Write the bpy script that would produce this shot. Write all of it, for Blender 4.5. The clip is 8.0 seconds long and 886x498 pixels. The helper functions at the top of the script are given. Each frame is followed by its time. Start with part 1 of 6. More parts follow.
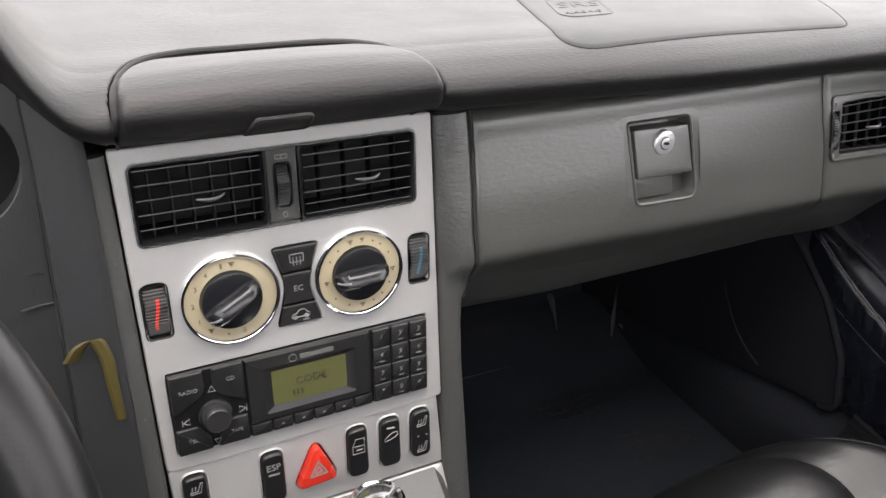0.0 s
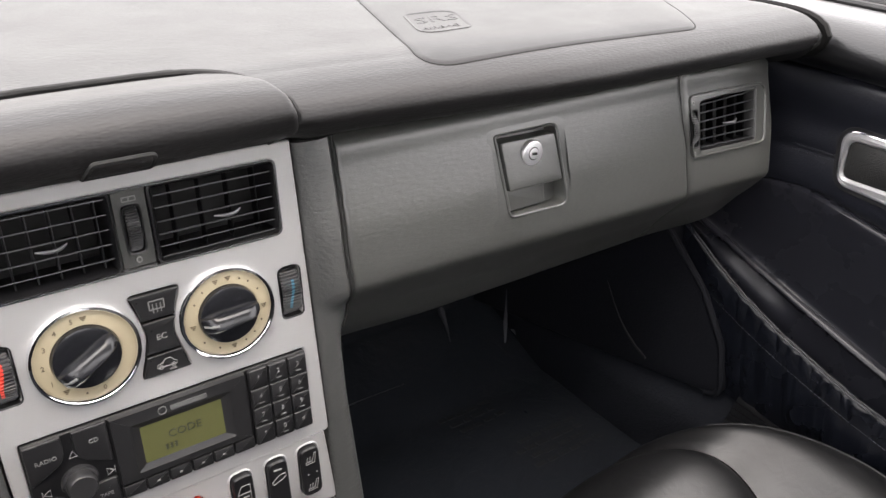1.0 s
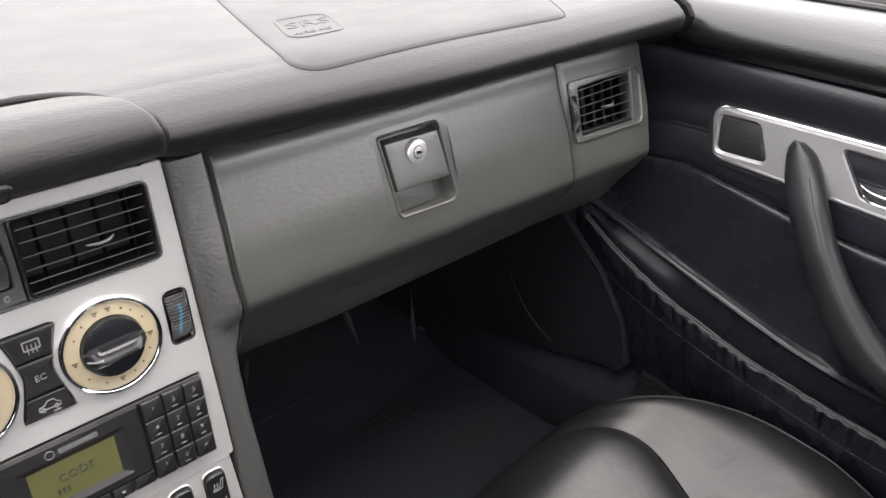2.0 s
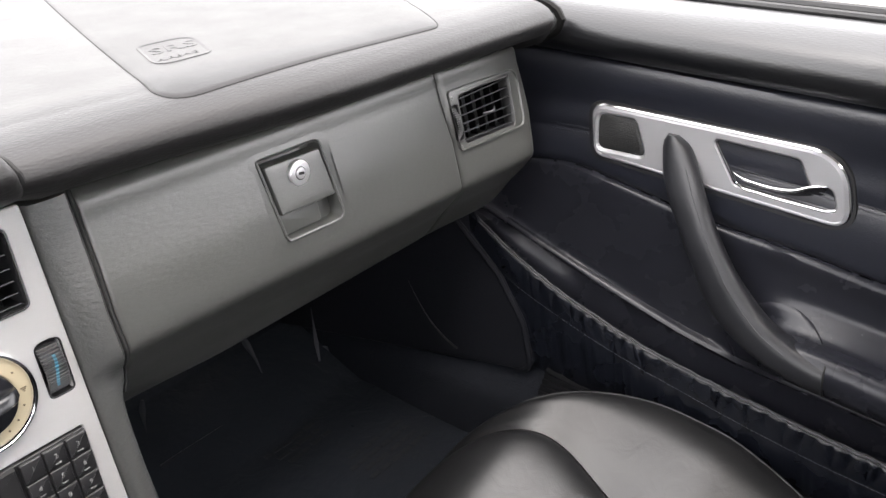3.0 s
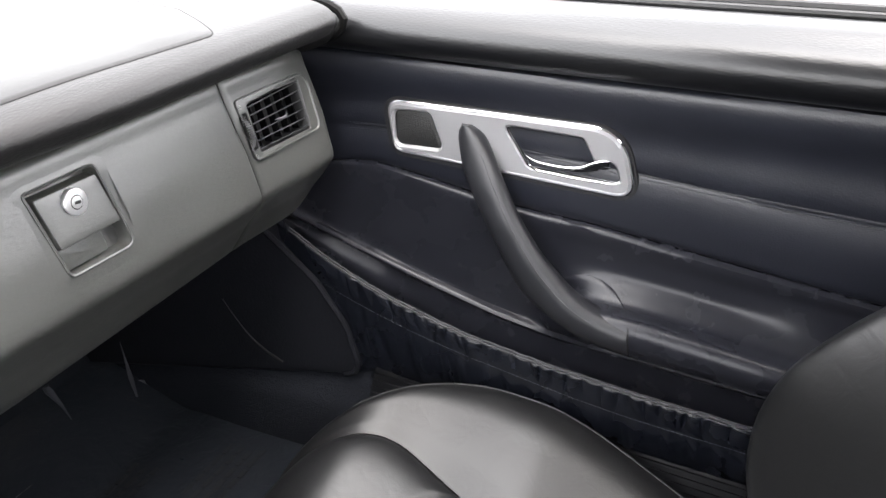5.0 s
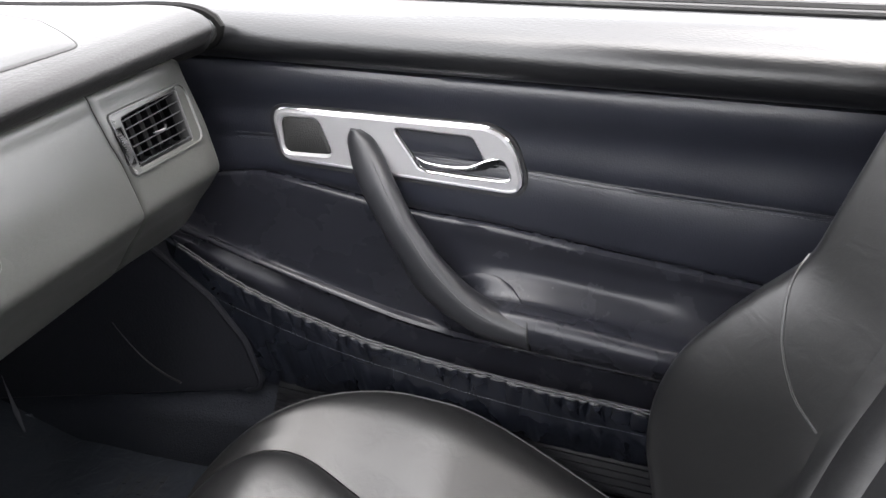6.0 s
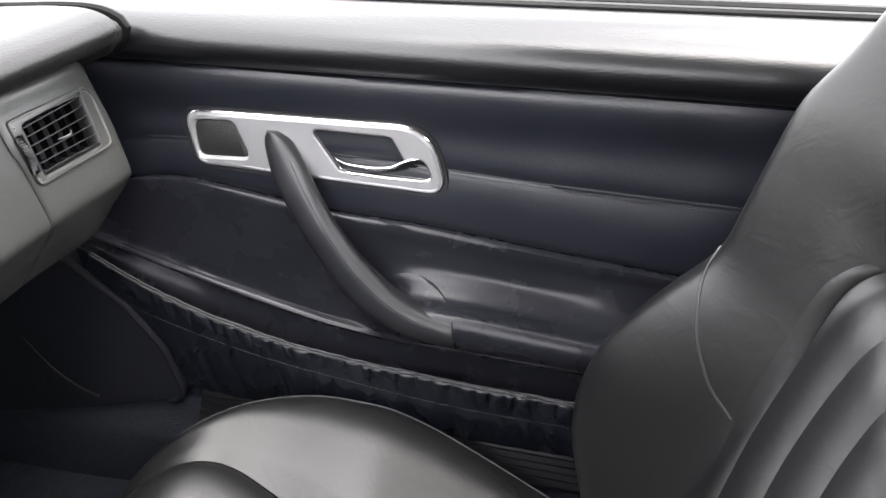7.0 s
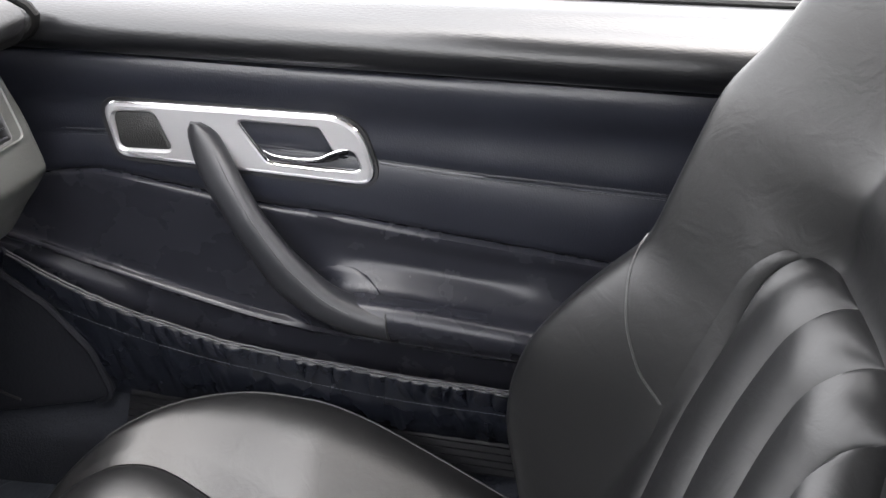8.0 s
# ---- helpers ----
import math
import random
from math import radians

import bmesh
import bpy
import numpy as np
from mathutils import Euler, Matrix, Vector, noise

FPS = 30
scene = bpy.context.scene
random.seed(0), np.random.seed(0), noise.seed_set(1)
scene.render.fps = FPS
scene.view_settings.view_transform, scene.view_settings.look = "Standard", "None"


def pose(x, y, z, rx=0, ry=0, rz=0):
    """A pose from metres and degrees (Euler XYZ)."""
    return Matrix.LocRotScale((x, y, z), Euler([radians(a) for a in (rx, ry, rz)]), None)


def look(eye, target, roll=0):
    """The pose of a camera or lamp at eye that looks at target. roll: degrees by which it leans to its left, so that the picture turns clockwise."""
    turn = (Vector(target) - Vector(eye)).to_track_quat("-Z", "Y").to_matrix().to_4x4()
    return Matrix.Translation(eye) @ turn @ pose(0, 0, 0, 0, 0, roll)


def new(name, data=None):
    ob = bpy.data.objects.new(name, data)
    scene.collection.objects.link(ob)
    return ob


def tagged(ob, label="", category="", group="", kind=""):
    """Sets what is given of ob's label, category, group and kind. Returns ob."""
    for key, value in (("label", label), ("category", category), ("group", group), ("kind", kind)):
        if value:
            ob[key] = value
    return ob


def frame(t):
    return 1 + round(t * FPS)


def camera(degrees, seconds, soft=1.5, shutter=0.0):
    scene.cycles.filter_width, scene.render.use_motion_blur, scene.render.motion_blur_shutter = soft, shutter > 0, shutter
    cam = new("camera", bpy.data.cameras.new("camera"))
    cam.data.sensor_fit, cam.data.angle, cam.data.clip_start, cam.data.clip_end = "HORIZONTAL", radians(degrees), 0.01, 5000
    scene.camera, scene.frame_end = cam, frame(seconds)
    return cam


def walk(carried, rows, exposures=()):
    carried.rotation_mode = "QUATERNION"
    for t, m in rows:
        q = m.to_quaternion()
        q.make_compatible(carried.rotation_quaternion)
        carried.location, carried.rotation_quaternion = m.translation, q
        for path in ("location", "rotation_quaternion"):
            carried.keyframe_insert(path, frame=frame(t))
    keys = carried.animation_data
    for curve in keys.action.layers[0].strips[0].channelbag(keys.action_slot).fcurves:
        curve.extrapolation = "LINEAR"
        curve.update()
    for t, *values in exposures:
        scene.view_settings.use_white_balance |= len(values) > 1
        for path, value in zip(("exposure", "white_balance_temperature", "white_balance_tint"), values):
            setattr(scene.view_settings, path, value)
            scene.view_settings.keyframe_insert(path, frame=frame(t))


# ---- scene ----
# The car's own frame: x to the passenger door, y to the bonnet, z up the centre stack, which leans 11 degrees.
CAR = pose(0, 0, 0.70, -11, 0, 0)
cam = camera(58.4, 8.0)
PATH = [
    (0, (-0.131, -0.474, 0.275), (0.703, 1.168, -0.506), -0.3),
    (0.5, (-0.118, -0.471, 0.277), (0.835, 1.102, -0.507), -0.8),
    (1, (-0.106, -0.467, 0.28), (0.949, 1.049, -0.488), -2.0),
    (1.5, (-0.099, -0.469, 0.28), (1.041, 0.977, -0.501), -3.4),
    (3, (-0.078, -0.472, 0.284), (1.315, 0.724, -0.51), -6.6),
    (3.5, (-0.073, -0.473, 0.284), (1.384, 0.626, -0.534), -7.2),
    (4, (-0.072, -0.474, 0.285), (1.447, 0.53, -0.543), -7.4),
    (4.5, (-0.067, -0.477, 0.284), (1.495, 0.446, -0.558), -7.7),
    (6, (-0.052, -0.494, 0.279), (1.639, 0.125, -0.591), -8.5),
    (6.5, (-0.047, -0.495, 0.285), (1.659, 0.027, -0.619), -8.2),
    (7, (-0.045, -0.501, 0.283), (1.68, -0.05, -0.624), -7.8),
    (7.5, (-0.042, -0.507, 0.282), (1.69, -0.131, -0.644), -7.4),
    (8, (-0.033, -0.511, 0.284), (1.694, -0.198, -0.674), -6.9),
]
walk(cam, [(t, CAR @ look(eye, target, roll)) for t, eye, target, roll in PATH],
     [(0.0, 2.34, 6720, 12.5), (1.0, 2.38, 6760, 13), (2.0, 2.54, 6720, 13), (3.0, 2.74, 6640, 12), (4.0, 2.93, 6560, 11), (6.0, 3.09, 6520, 11), (8.0, 3.07, 6520, 11)])

# ---- light: bright overcast daylight ----
world = bpy.data.worlds.new("overcast_sky")
scene.world = world
world.use_nodes = True
wn, wl = world.node_tree.nodes, world.node_tree.links
sky = wn.new("ShaderNodeTexSky")
sky.sky_type, sky.sun_disc = "NISHITA", False
sky.sun_elevation, sky.sun_rotation = radians(72), radians(200)
sky.air_density, sky.dust_density = 1.0, 4.0
cloud = wn.new("ShaderNodeMix")
cloud.data_type = "RGBA"
cloud.inputs["Factor"].default_value = 0.72
cloud.inputs["B"].default_value = (9.5, 9.3, 9.1, 1)
wl.new(sky.outputs["Color"], cloud.inputs["A"])
wl.new(cloud.outputs["Result"], wn["Background"].inputs["Color"])
wn["Background"].inputs["Strength"].default_value = 0.15

sun = new("sun", bpy.data.lights.new("sun", "SUN"))
sun.data.energy, sun.data.angle, sun.data.color = 1.2, radians(70), (1.0, 0.985, 0.965)
sun.matrix_world = look((-0.35, -0.9, 3.7), (0.0, 0, 0.7))


# ---- materials ----
def principled(name):
    m = bpy.data.materials.new(name)
    m.use_nodes = True
    return m, m.node_tree.nodes, m.node_tree.links, m.node_tree.nodes["Principled BSDF"]


def surface(name, colour, rough, metal=0.0, grain=0.0, grain_size=0.002, fine=0.0, fine_size=0.0006, vary=0.15,
            vary_size=0.05, rough_vary=0.06, specular=0.5, stretch=(1, 1, 1), cells=True, coat=0.0, scuffs=0.0, wrinkle=0.0):
    """A procedural surface: colour and gloss that vary at two scales, a grain of cells and a finer noise as relief."""
    m, n, l, b = principled(name)
    co = n.new("ShaderNodeTexCoord")
    mp = n.new("ShaderNodeMapping")
    mp.inputs["Scale"].default_value = stretch
    l.new(co.outputs["Object"], mp.inputs["Vector"])
    big = n.new("ShaderNodeTexNoise")
    big.inputs["Scale"].default_value, big.inputs["Detail"].default_value = 1 / vary_size, 4
    l.new(co.outputs["Object"], big.inputs["Vector"])
    small = n.new("ShaderNodeTexNoise")
    small.inputs["Scale"].default_value, small.inputs["Detail"].default_value = 1 / fine_size, 3
    l.new(mp.outputs["Vector"], small.inputs["Vector"])
    mix = n.new("ShaderNodeMix")
    mix.data_type = "RGBA"
    mix.inputs["A"].default_value = (*[c * (1 - vary) for c in colour], 1)
    mix.inputs["B"].default_value = (*[min(1, c * (1 + vary)) for c in colour], 1)
    l.new(big.outputs["Fac"], mix.inputs["Factor"])
    last = mix.outputs["Result"]
    if scuffs:
        sc = n.new("ShaderNodeTexNoise")
        sc.inputs["Scale"].default_value, sc.inputs["Detail"].default_value = 260, 6
        l.new(co.outputs["Object"], sc.inputs["Vector"])
        rp = n.new("ShaderNodeValToRGB")
        rp.color_ramp.elements[0].position, rp.color_ramp.elements[1].position = 0.72, 0.78
        l.new(sc.outputs["Fac"], rp.inputs["Fac"])
        mx = n.new("ShaderNodeMix")
        mx.data_type = "RGBA"
        l.new(rp.outputs["Color"], mx.inputs["Factor"])
        l.new(last, mx.inputs["A"])
        mx.inputs["B"].default_value = (scuffs, scuffs, scuffs, 1)
        last = mx.outputs["Result"]
    l.new(last, b.inputs["Base Color"])
    add = n.new("ShaderNodeMath")
    add.operation = "MULTIPLY_ADD"
    l.new(big.outputs["Fac"], add.inputs[0])
    add.inputs[1].default_value, add.inputs[2].default_value = 2 * rough_vary, rough - rough_vary
    l.new(add.outputs["Value"], b.inputs["Roughness"])
    b.inputs["Metallic"].default_value = metal
    b.inputs["Specular IOR Level"].default_value = specular
    b.inputs["Coat Weight"].default_value = coat
    normal = None
    if grain:
        if cells:
            v = n.new("ShaderNodeTexVoronoi")
            v.feature = "SMOOTH_F1"
            v.inputs["Scale"].default_value = 1 / grain_size
            warp = n.new("ShaderNodeMix")
            warp.data_type = "RGBA"
            warp.inputs["Factor"].default_value = 0.004
            l.new(mp.outputs["Vector"], warp.inputs["A"])
            l.new(big.outputs["Color"], warp.inputs["B"])
            l.new(warp.outputs["Result"], v.inputs["Vector"])
            height = v.outputs["Distance"]
        else:
            v = n.new("ShaderNodeTexNoise")
            v.inputs["Scale"].default_value, v.inputs["Detail"].default_value = 1 / grain_size, 5
            l.new(mp.outputs["Vector"], v.inputs["Vector"])
            height = v.outputs["Fac"]
        bump = n.new("ShaderNodeBump")
        bump.inputs["Strength"].default_value, bump.inputs["Distance"].default_value = min(1, grain), grain_size * 0.5
        l.new(height, bump.inputs["Height"])
        normal = bump.outputs["Normal"]
    if fine:
        bump2 = n.new("ShaderNodeBump")
        bump2.inputs["Strength"].default_value, bump2.inputs["Distance"].default_value = min(1, fine), fine_size * 0.5
        l.new(small.outputs["Fac"], bump2.inputs["Height"])
        if normal:
            l.new(normal, bump2.inputs["Normal"])
        normal = bump2.outputs["Normal"]
    if wrinkle:
        cr = n.new("ShaderNodeTexNoise")
        cr.inputs["Scale"].default_value, cr.inputs["Detail"].default_value, cr.inputs["Distortion"].default_value = 38, 7, 1.4
        l.new(mp.outputs["Vector"], cr.inputs["Vector"])
        bump3 = n.new("ShaderNodeBump")
        bump3.inputs["Strength"].default_value, bump3.inputs["Distance"].default_value = wrinkle, 0.0030
        l.new(cr.outputs["Fac"], bump3.inputs["Height"])
        if normal:
            l.new(normal, bump3.inputs["Normal"])
        normal = bump3.outputs["Normal"]
    if normal:
        l.new(normal, b.inputs["Normal"])
    return m


PAD = surface("grained_black_vinyl", (0.0104, 0.0100, 0.0104), 0.5, grain=0.36, grain_size=0.0013, fine=0.2, fine_size=0.0006, stretch=(0.34, 1, 1), specular=0.34)
PAD_SMOOTH = surface("smooth_black_vinyl", (0.0094, 0.0090, 0.0095), 0.48, grain=0.12, grain_size=0.0016, fine=0.2, stretch=(0.6, 1, 1), specular=0.22)
DOOR_CAP = surface("black_door_vinyl", (0.0034, 0.0036, 0.0045), 0.33, specular=0.58, grain=0.22, grain_size=0.0017, fine=0.06, fine_size=0.0008, stretch=(1, 0.4, 1))
DOOR_SKIN = surface("blue_black_leatherette", (0.0108, 0.0119, 0.0174), 0.37, specular=0.62, grain=0.22, grain_size=0.0016, fine=0.25, fine_size=0.0005, vary=0.2, vary_size=0.09)
DOOR_LOW = surface("black_moulded_plastic", (0.0126, 0.0131, 0.0170), 0.27, specular=0.3, rough_vary=0.07, grain=0.06, grain_size=0.0012, fine=0.2, vary=0.2)
POCKET = surface("thin_black_leatherette", (0.0056, 0.0065, 0.0096), 0.27, specular=0.3, grain=0.2, grain_size=0.0015, fine=0.2)
SEAT = surface("black_seat_leather", (0.0056, 0.0057, 0.0062), 0.41, specular=0.48, wrinkle=0.18, grain=0.05, grain_size=0.0014, fine=0.15, fine_size=0.0005, vary=0.18, vary_size=0.12)
CHARCOAL = surface("charcoal_satin_plastic", (0.0497, 0.0510, 0.0481), 0.36, specular=0.75, grain=0.17, grain_size=0.0024, fine=0.10, stretch=(0.42, 1, 1), vary=0.08, cells=False)
STACK = surface("charcoal_grained_plastic", (0.0511, 0.0525, 0.0517), 0.42, grain=0.16, grain_size=0.0016, fine=0.2, scuffs=0.30)
STRIP = surface("console_leatherette", (0.0560, 0.0572, 0.0560), 0.36, grain=0.42, grain_size=0.0028, fine=0.15, stretch=(0.35, 1, 1), cells=False, scuffs=0.25, specular=0.7)
SIDE = surface("dark_plastic", (0.0238, 0.0248, 0.0266), 0.42, grain=0.12, grain_size=0.0015)
BLACK = surface("black_plastic", (0.0077, 0.0077, 0.0084), 0.36, fine=0.2)
BUTTON = surface("button_plastic", (0.0116, 0.0116, 0.0124), 0.40, fine=0.25)
RUBBER = surface("black_rubber", (0.0078, 0.0078, 0.0084), 0.6, fine=0.3)
GAP = surface("shadow_gap_felt", (0.0078, 0.0078, 0.0078), 0.9)
ALU = surface("brushed_silver_panel", (0.4967, 0.4967, 0.4924), 0.38, metal=0.45, fine=0.22, fine_size=0.0011, stretch=(0.02, 1, 1), vary=0.05)
PLATE = surface("brushed_door_aluminium", (0.3815, 0.3815, 0.3888), 0.36, metal=0.5, fine=0.2, fine_size=0.0011, stretch=(1, 0.02, 1), vary=0.05)
CHROME = surface("chrome", (0.86, 0.86, 0.87), 0.10, metal=1.0, vary=0.03, rough_vary=0.03)
SATIN = surface("satin_chrome", (0.70, 0.70, 0.71), 0.24, metal=1.0, vary=0.04)
CREAM = surface("cream_dial_face", (0.3489, 0.3009, 0.2050), 0.45, vary=0.06)
LCD = surface("olive_liquid_crystal", (0.0775, 0.0799, 0.0294), 0.5, vary=0.05, specular=0.3)
LCD_INK = surface("dark_display_segments", (0.0175, 0.0200, 0.0090), 0.3)
WHITE = surface("white_print", (0.1850, 0.1850, 0.1820), 0.5, vary=0.05)
DARK_PRINT = surface("dark_brown_print", (0.0850, 0.0620, 0.0360), 0.5)
RED = surface("red_plastic", (0.5060, 0.0276, 0.0147), 0.28, vary=0.05, coat=0.3)
RED_MARK = surface("red_print", (0.5, 0.035, 0.02), 0.45)
BLUE_MARK = surface("blue_print", (0.03, 0.13, 0.19), 0.45)
# Dull yellow of the reflection in the side cover, put into a strip's colour.
YELLOW = surface("yellow_reflection_streak", (0.050, 0.038, 0.0050), 0.6)
CARPET = surface("black_carpet", (0.0118, 0.0130, 0.0162), 0.95, grain=0.8, grain_size=0.003, fine=0.8, fine_size=0.0012, cells=False, specular=0.03)
MAT = surface("blue_black_mat", (0.0132, 0.0153, 0.0194), 0.30, grain=0.1, grain_size=0.02, fine=0.2, cells=False, specular=0.22, wrinkle=0.5)
# Paler than the mat, so that the film's glint is in the colour.
GLINT = surface("film_glint_streak", (0.0340, 0.0360, 0.0420), 0.3, vary=0.3, specular=0.4)
BROWN = surface("blue_black_lining", (0.0082, 0.0088, 0.0112), 0.6, grain=0.2, grain_size=0.003, specular=0.08)
THREAD = surface("grey_black_thread", (0.0420, 0.0430, 0.0470), 0.6)
PAINT = surface("silver_body_paint", (0.45, 0.46, 0.47), 0.30, metal=0.4, coat=0.6)
TARMAC = surface("pale_wet_paving", (0.2400, 0.2320, 0.2080), 0.6, grain=0.5, grain_size=0.03, fine=0.5, fine_size=0.006, vary=0.55, vary_size=0.35, cells=False)
MESH_CLOTH = surface("black_speaker_cloth", (0.0120, 0.0120, 0.0120), 0.6, grain=1.0, grain_size=0.0013)


# ---- building helpers ----
def part(name, bm, material, parent, label="", smooth=True):
    """Links a bmesh as one mesh object under a thing or a part."""
    me = bpy.data.meshes.new(name)
    bmesh.ops.recalc_face_normals(bm, faces=bm.faces)
    bm.to_mesh(me)
    bm.free()
    if smooth:
        me.shade_smooth()
        me.set_sharp_from_angle(angle=radians(38))
    me.materials.append(material)
    ob = new(name, me)
    if parent is not None:
        ob.parent = parent
    if label:
        ob["label"] = label
    return ob


def thing(name, label, category, group="", kind="", at=None):
    ob = new(name)
    ob.empty_display_size = 0.02
    ob.matrix_world = at if at is not None else CAR
    return tagged(ob, label, category, group, kind)


def spline(points, n):
    """n points on a smooth curve through the given ones."""
    p = np.array(points, float)
    d = np.r_[0, np.cumsum(np.linalg.norm(np.diff(p, axis=0), axis=1))]
    m = np.gradient(p, d, axis=0)
    out = []
    for t in np.linspace(0, d[-1], n):
        i = min(max(int(np.searchsorted(d, t)) - 1, 0), len(d) - 2)
        h = d[i + 1] - d[i]
        s = (t - d[i]) / h
        out.append((2*s**3 - 3*s**2 + 1) * p[i] + (s**3 - 2*s**2 + s) * h * m[i] + (3*s**2 - 2*s**3) * p[i + 1] + (s**3 - s**2) * h * m[i + 1])
    return np.array(out)


def smooth(a, b, x):
    s = min(1.0, max(0.0, (x - a) / (b - a)))
    return s * s * (3 - 2 * s)


def loft(bm, rows, closed=False, caps=False):
    """Skins rows of points with quads; closed joins each row's end to its start."""
    grid = [[bm.verts.new(p) for p in r] for r in rows]
    for a, b in zip(grid, grid[1:]):
        k = len(a)
        for i in range(k if closed else k - 1):
            j = (i + 1) % k
            bm.faces.new((a[i], a[j], b[j], b[i]))
    if caps:
        bm.faces.new(grid[0])
        bm.faces.new(grid[-1][::-1])
    return grid


def tube(bm, path, radius, n=8, flat=1.0, caps=True):
    """Sweeps a round or flattened section along a path; radius may be a list."""
    path = [Vector(p) for p in path]
    rows, up = [], None
    for i, p in enumerate(path):
        d = (path[min(i + 1, len(path) - 1)] - path[max(i - 1, 0)]).normalized()
        if up is None:
            up = d.orthogonal().normalized()
        side = d.cross(up).normalized()
        up = side.cross(d).normalized()
        r = radius[i] if isinstance(radius, (list, tuple, np.ndarray)) else radius
        rows.append([p + side * (r * math.cos(a)) + up * (r * flat * math.sin(a)) for a in (2 * math.pi * k / n for k in range(n))])
    return loft(bm, rows, closed=True, caps=caps)


def rbox(bm, centre, size, bevel=0.001, seg=2, turn=None):
    made = bmesh.ops.create_cube(bm, size=1.0)["verts"]
    for v in made:
        v.co = Vector((v.co.x * size[0], v.co.y * size[1], v.co.z * size[2]))
    if bevel:
        edges = list({e for v in made for e in v.link_edges})
        got = bmesh.ops.bevel(bm, geom=edges, offset=bevel, segments=seg, affect="EDGES", profile=0.5)
        made = list({v for f in got["faces"] for v in f.verts} | {v for v in made if v.is_valid})
    for v in made:
        if turn is not None:
            v.co = turn @ v.co
        v.co += Vector(centre)
    return made


def rounded(points, radius, n=5):
    """A 2D polygon with rounded corners; radius may be a list, one a corner."""
    out, k = [], len(points)
    for i in range(k):
        p, a, b = Vector(points[i]), Vector(points[i - 1]), Vector(points[(i + 1) % k])
        r = radius[i] if isinstance(radius, (list, tuple)) else radius
        ua, ub = (a - p), (b - p)
        la, lb = ua.length, ub.length
        ua.normalize(), ub.normalize()
        half = math.acos(max(-1, min(1, ua.dot(ub)))) / 2
        d = min(r / max(math.tan(half), 1e-4), la * 0.49, lb * 0.49)
        s, e = p + ua * d, p + ub * d
        for j in range(n + 1):
            t = j / n
            out.append((1 - t) ** 2 * s + 2 * t * (1 - t) * p + t * t * e)
    return out


def oval(cx, cz, rx, rz, n=48):
    return [Vector((cx + rx * math.cos(2 * math.pi * i / n), cz + rz * math.sin(2 * math.pi * i / n))) for i in range(n)]


def inset(poly, d):
    """Moves a 2D outline inwards by d (for outlines that turn gently)."""
    k, out = len(poly), []
    area = sum(poly[i].x * poly[(i + 1) % k].y - poly[(i + 1) % k].x * poly[i].y for i in range(k))
    sign = 1 if area > 0 else -1
    for i in range(k):
        e = poly[(i + 1) % k] - poly[i - 1]
        if e.length < 1e-9:
            out.append(poly[i].copy())
            continue
        e.normalize()
        out.append(poly[i] + Vector((-e.y, e.x)) * (d * sign))
    return out


FRONT = lambda u, v, h: Vector((u, -h, v))          # on the stack: x, z, and h towards the driver
SIDEWARD = lambda u, v, h: Vector((0.67 - h, u, v))  # on the door: y, z, and h towards the cabin


def slab(bm, poly, low, high, bevel=0.0, place=FRONT, back=True, seg=3):
    """A plate of the 2D outline from height low to high, its front edge rounded."""
    rows = [[place(p.x, p.y, low) for p in poly]]
    if bevel:
        for j in range(seg + 1):
            a = math.pi / 2 * j / seg
            q = inset(poly, bevel * (1 - math.cos(a)))
            rows.append([place(p.x, p.y, high - bevel + bevel * math.sin(a)) for p in q])
    else:
        rows.append([place(p.x, p.y, high) for p in poly])
    g = loft(bm, rows, closed=True)
    bm.faces.new(g[-1])
    if back:
        bm.faces.new(g[0][::-1])


def holed(bm, outline, holes, low, high, place=FRONT, bevel=0.0008):
    """A plate with openings through it; rims are slightly rounded."""
    def ring(poly, h):
        vs = [bm.verts.new(place(p.x, p.y, h)) for p in poly]
        return vs
    def edges(vs):
        return [bm.edges.new((vs[i], vs[(i + 1) % len(vs)])) for i in range(len(vs))]
    front = []
    for k, poly in enumerate([outline] + holes):
        sign = 1 if k == 0 else -1
        a, b, c = ring(poly, low), ring(poly, high - bevel), ring(inset(poly, bevel * sign), high)
        for r0, r1 in ((a, b), (b, c)):
            for i in range(len(poly)):
                j = (i + 1) % len(poly)
                bm.faces.new((r0[i], r0[j], r1[j], r1[i]))
        for i in range(len(poly)):
            front.append(bm.edges.get((c[i], c[(i + 1) % len(poly)])))
    bmesh.ops.triangle_fill(bm, use_beauty=True, use_dissolve=False, edges=front)


def lettering(name, body, size, material, parent, place, centre, h, turn=0.0, lift=0.0002):
    """Writing in the built-in font as a thin mesh on a surface."""
    cu = bpy.data.curves.new(name, "FONT")
    cu.body, cu.size, cu.align_x, cu.align_y, cu.extrude, cu.resolution_u = body, size, "CENTER", "CENTER", lift, 2
    tmp = new("tmp_text", cu)
    me = bpy.data.meshes.new_from_object(tmp.evaluated_get(bpy.context.evaluated_depsgraph_get()))
    bpy.data.objects.remove(tmp)
    bpy.data.curves.remove(cu)
    c, s = math.cos(turn), math.sin(turn)
    for v in me.vertices:
        x, y = v.co.x * c - v.co.y * s, v.co.x * s + v.co.y * c
        v.co = place(centre[0] + x, centre[1] + y, h + v.co.z)
    me.materials.clear()
    me.materials.append(material)
    me.name = name
    ob = new(name, me)
    ob.parent = parent
    return ob


# ---- ground and body shell ----
bm = bmesh.new()
bmesh.ops.create_grid(bm, x_segments=8, y_segments=8, size=300)
tagged(part("ground", bm, TARMAC, None), "pale wet paving outside the car", "ground", kind="structure")

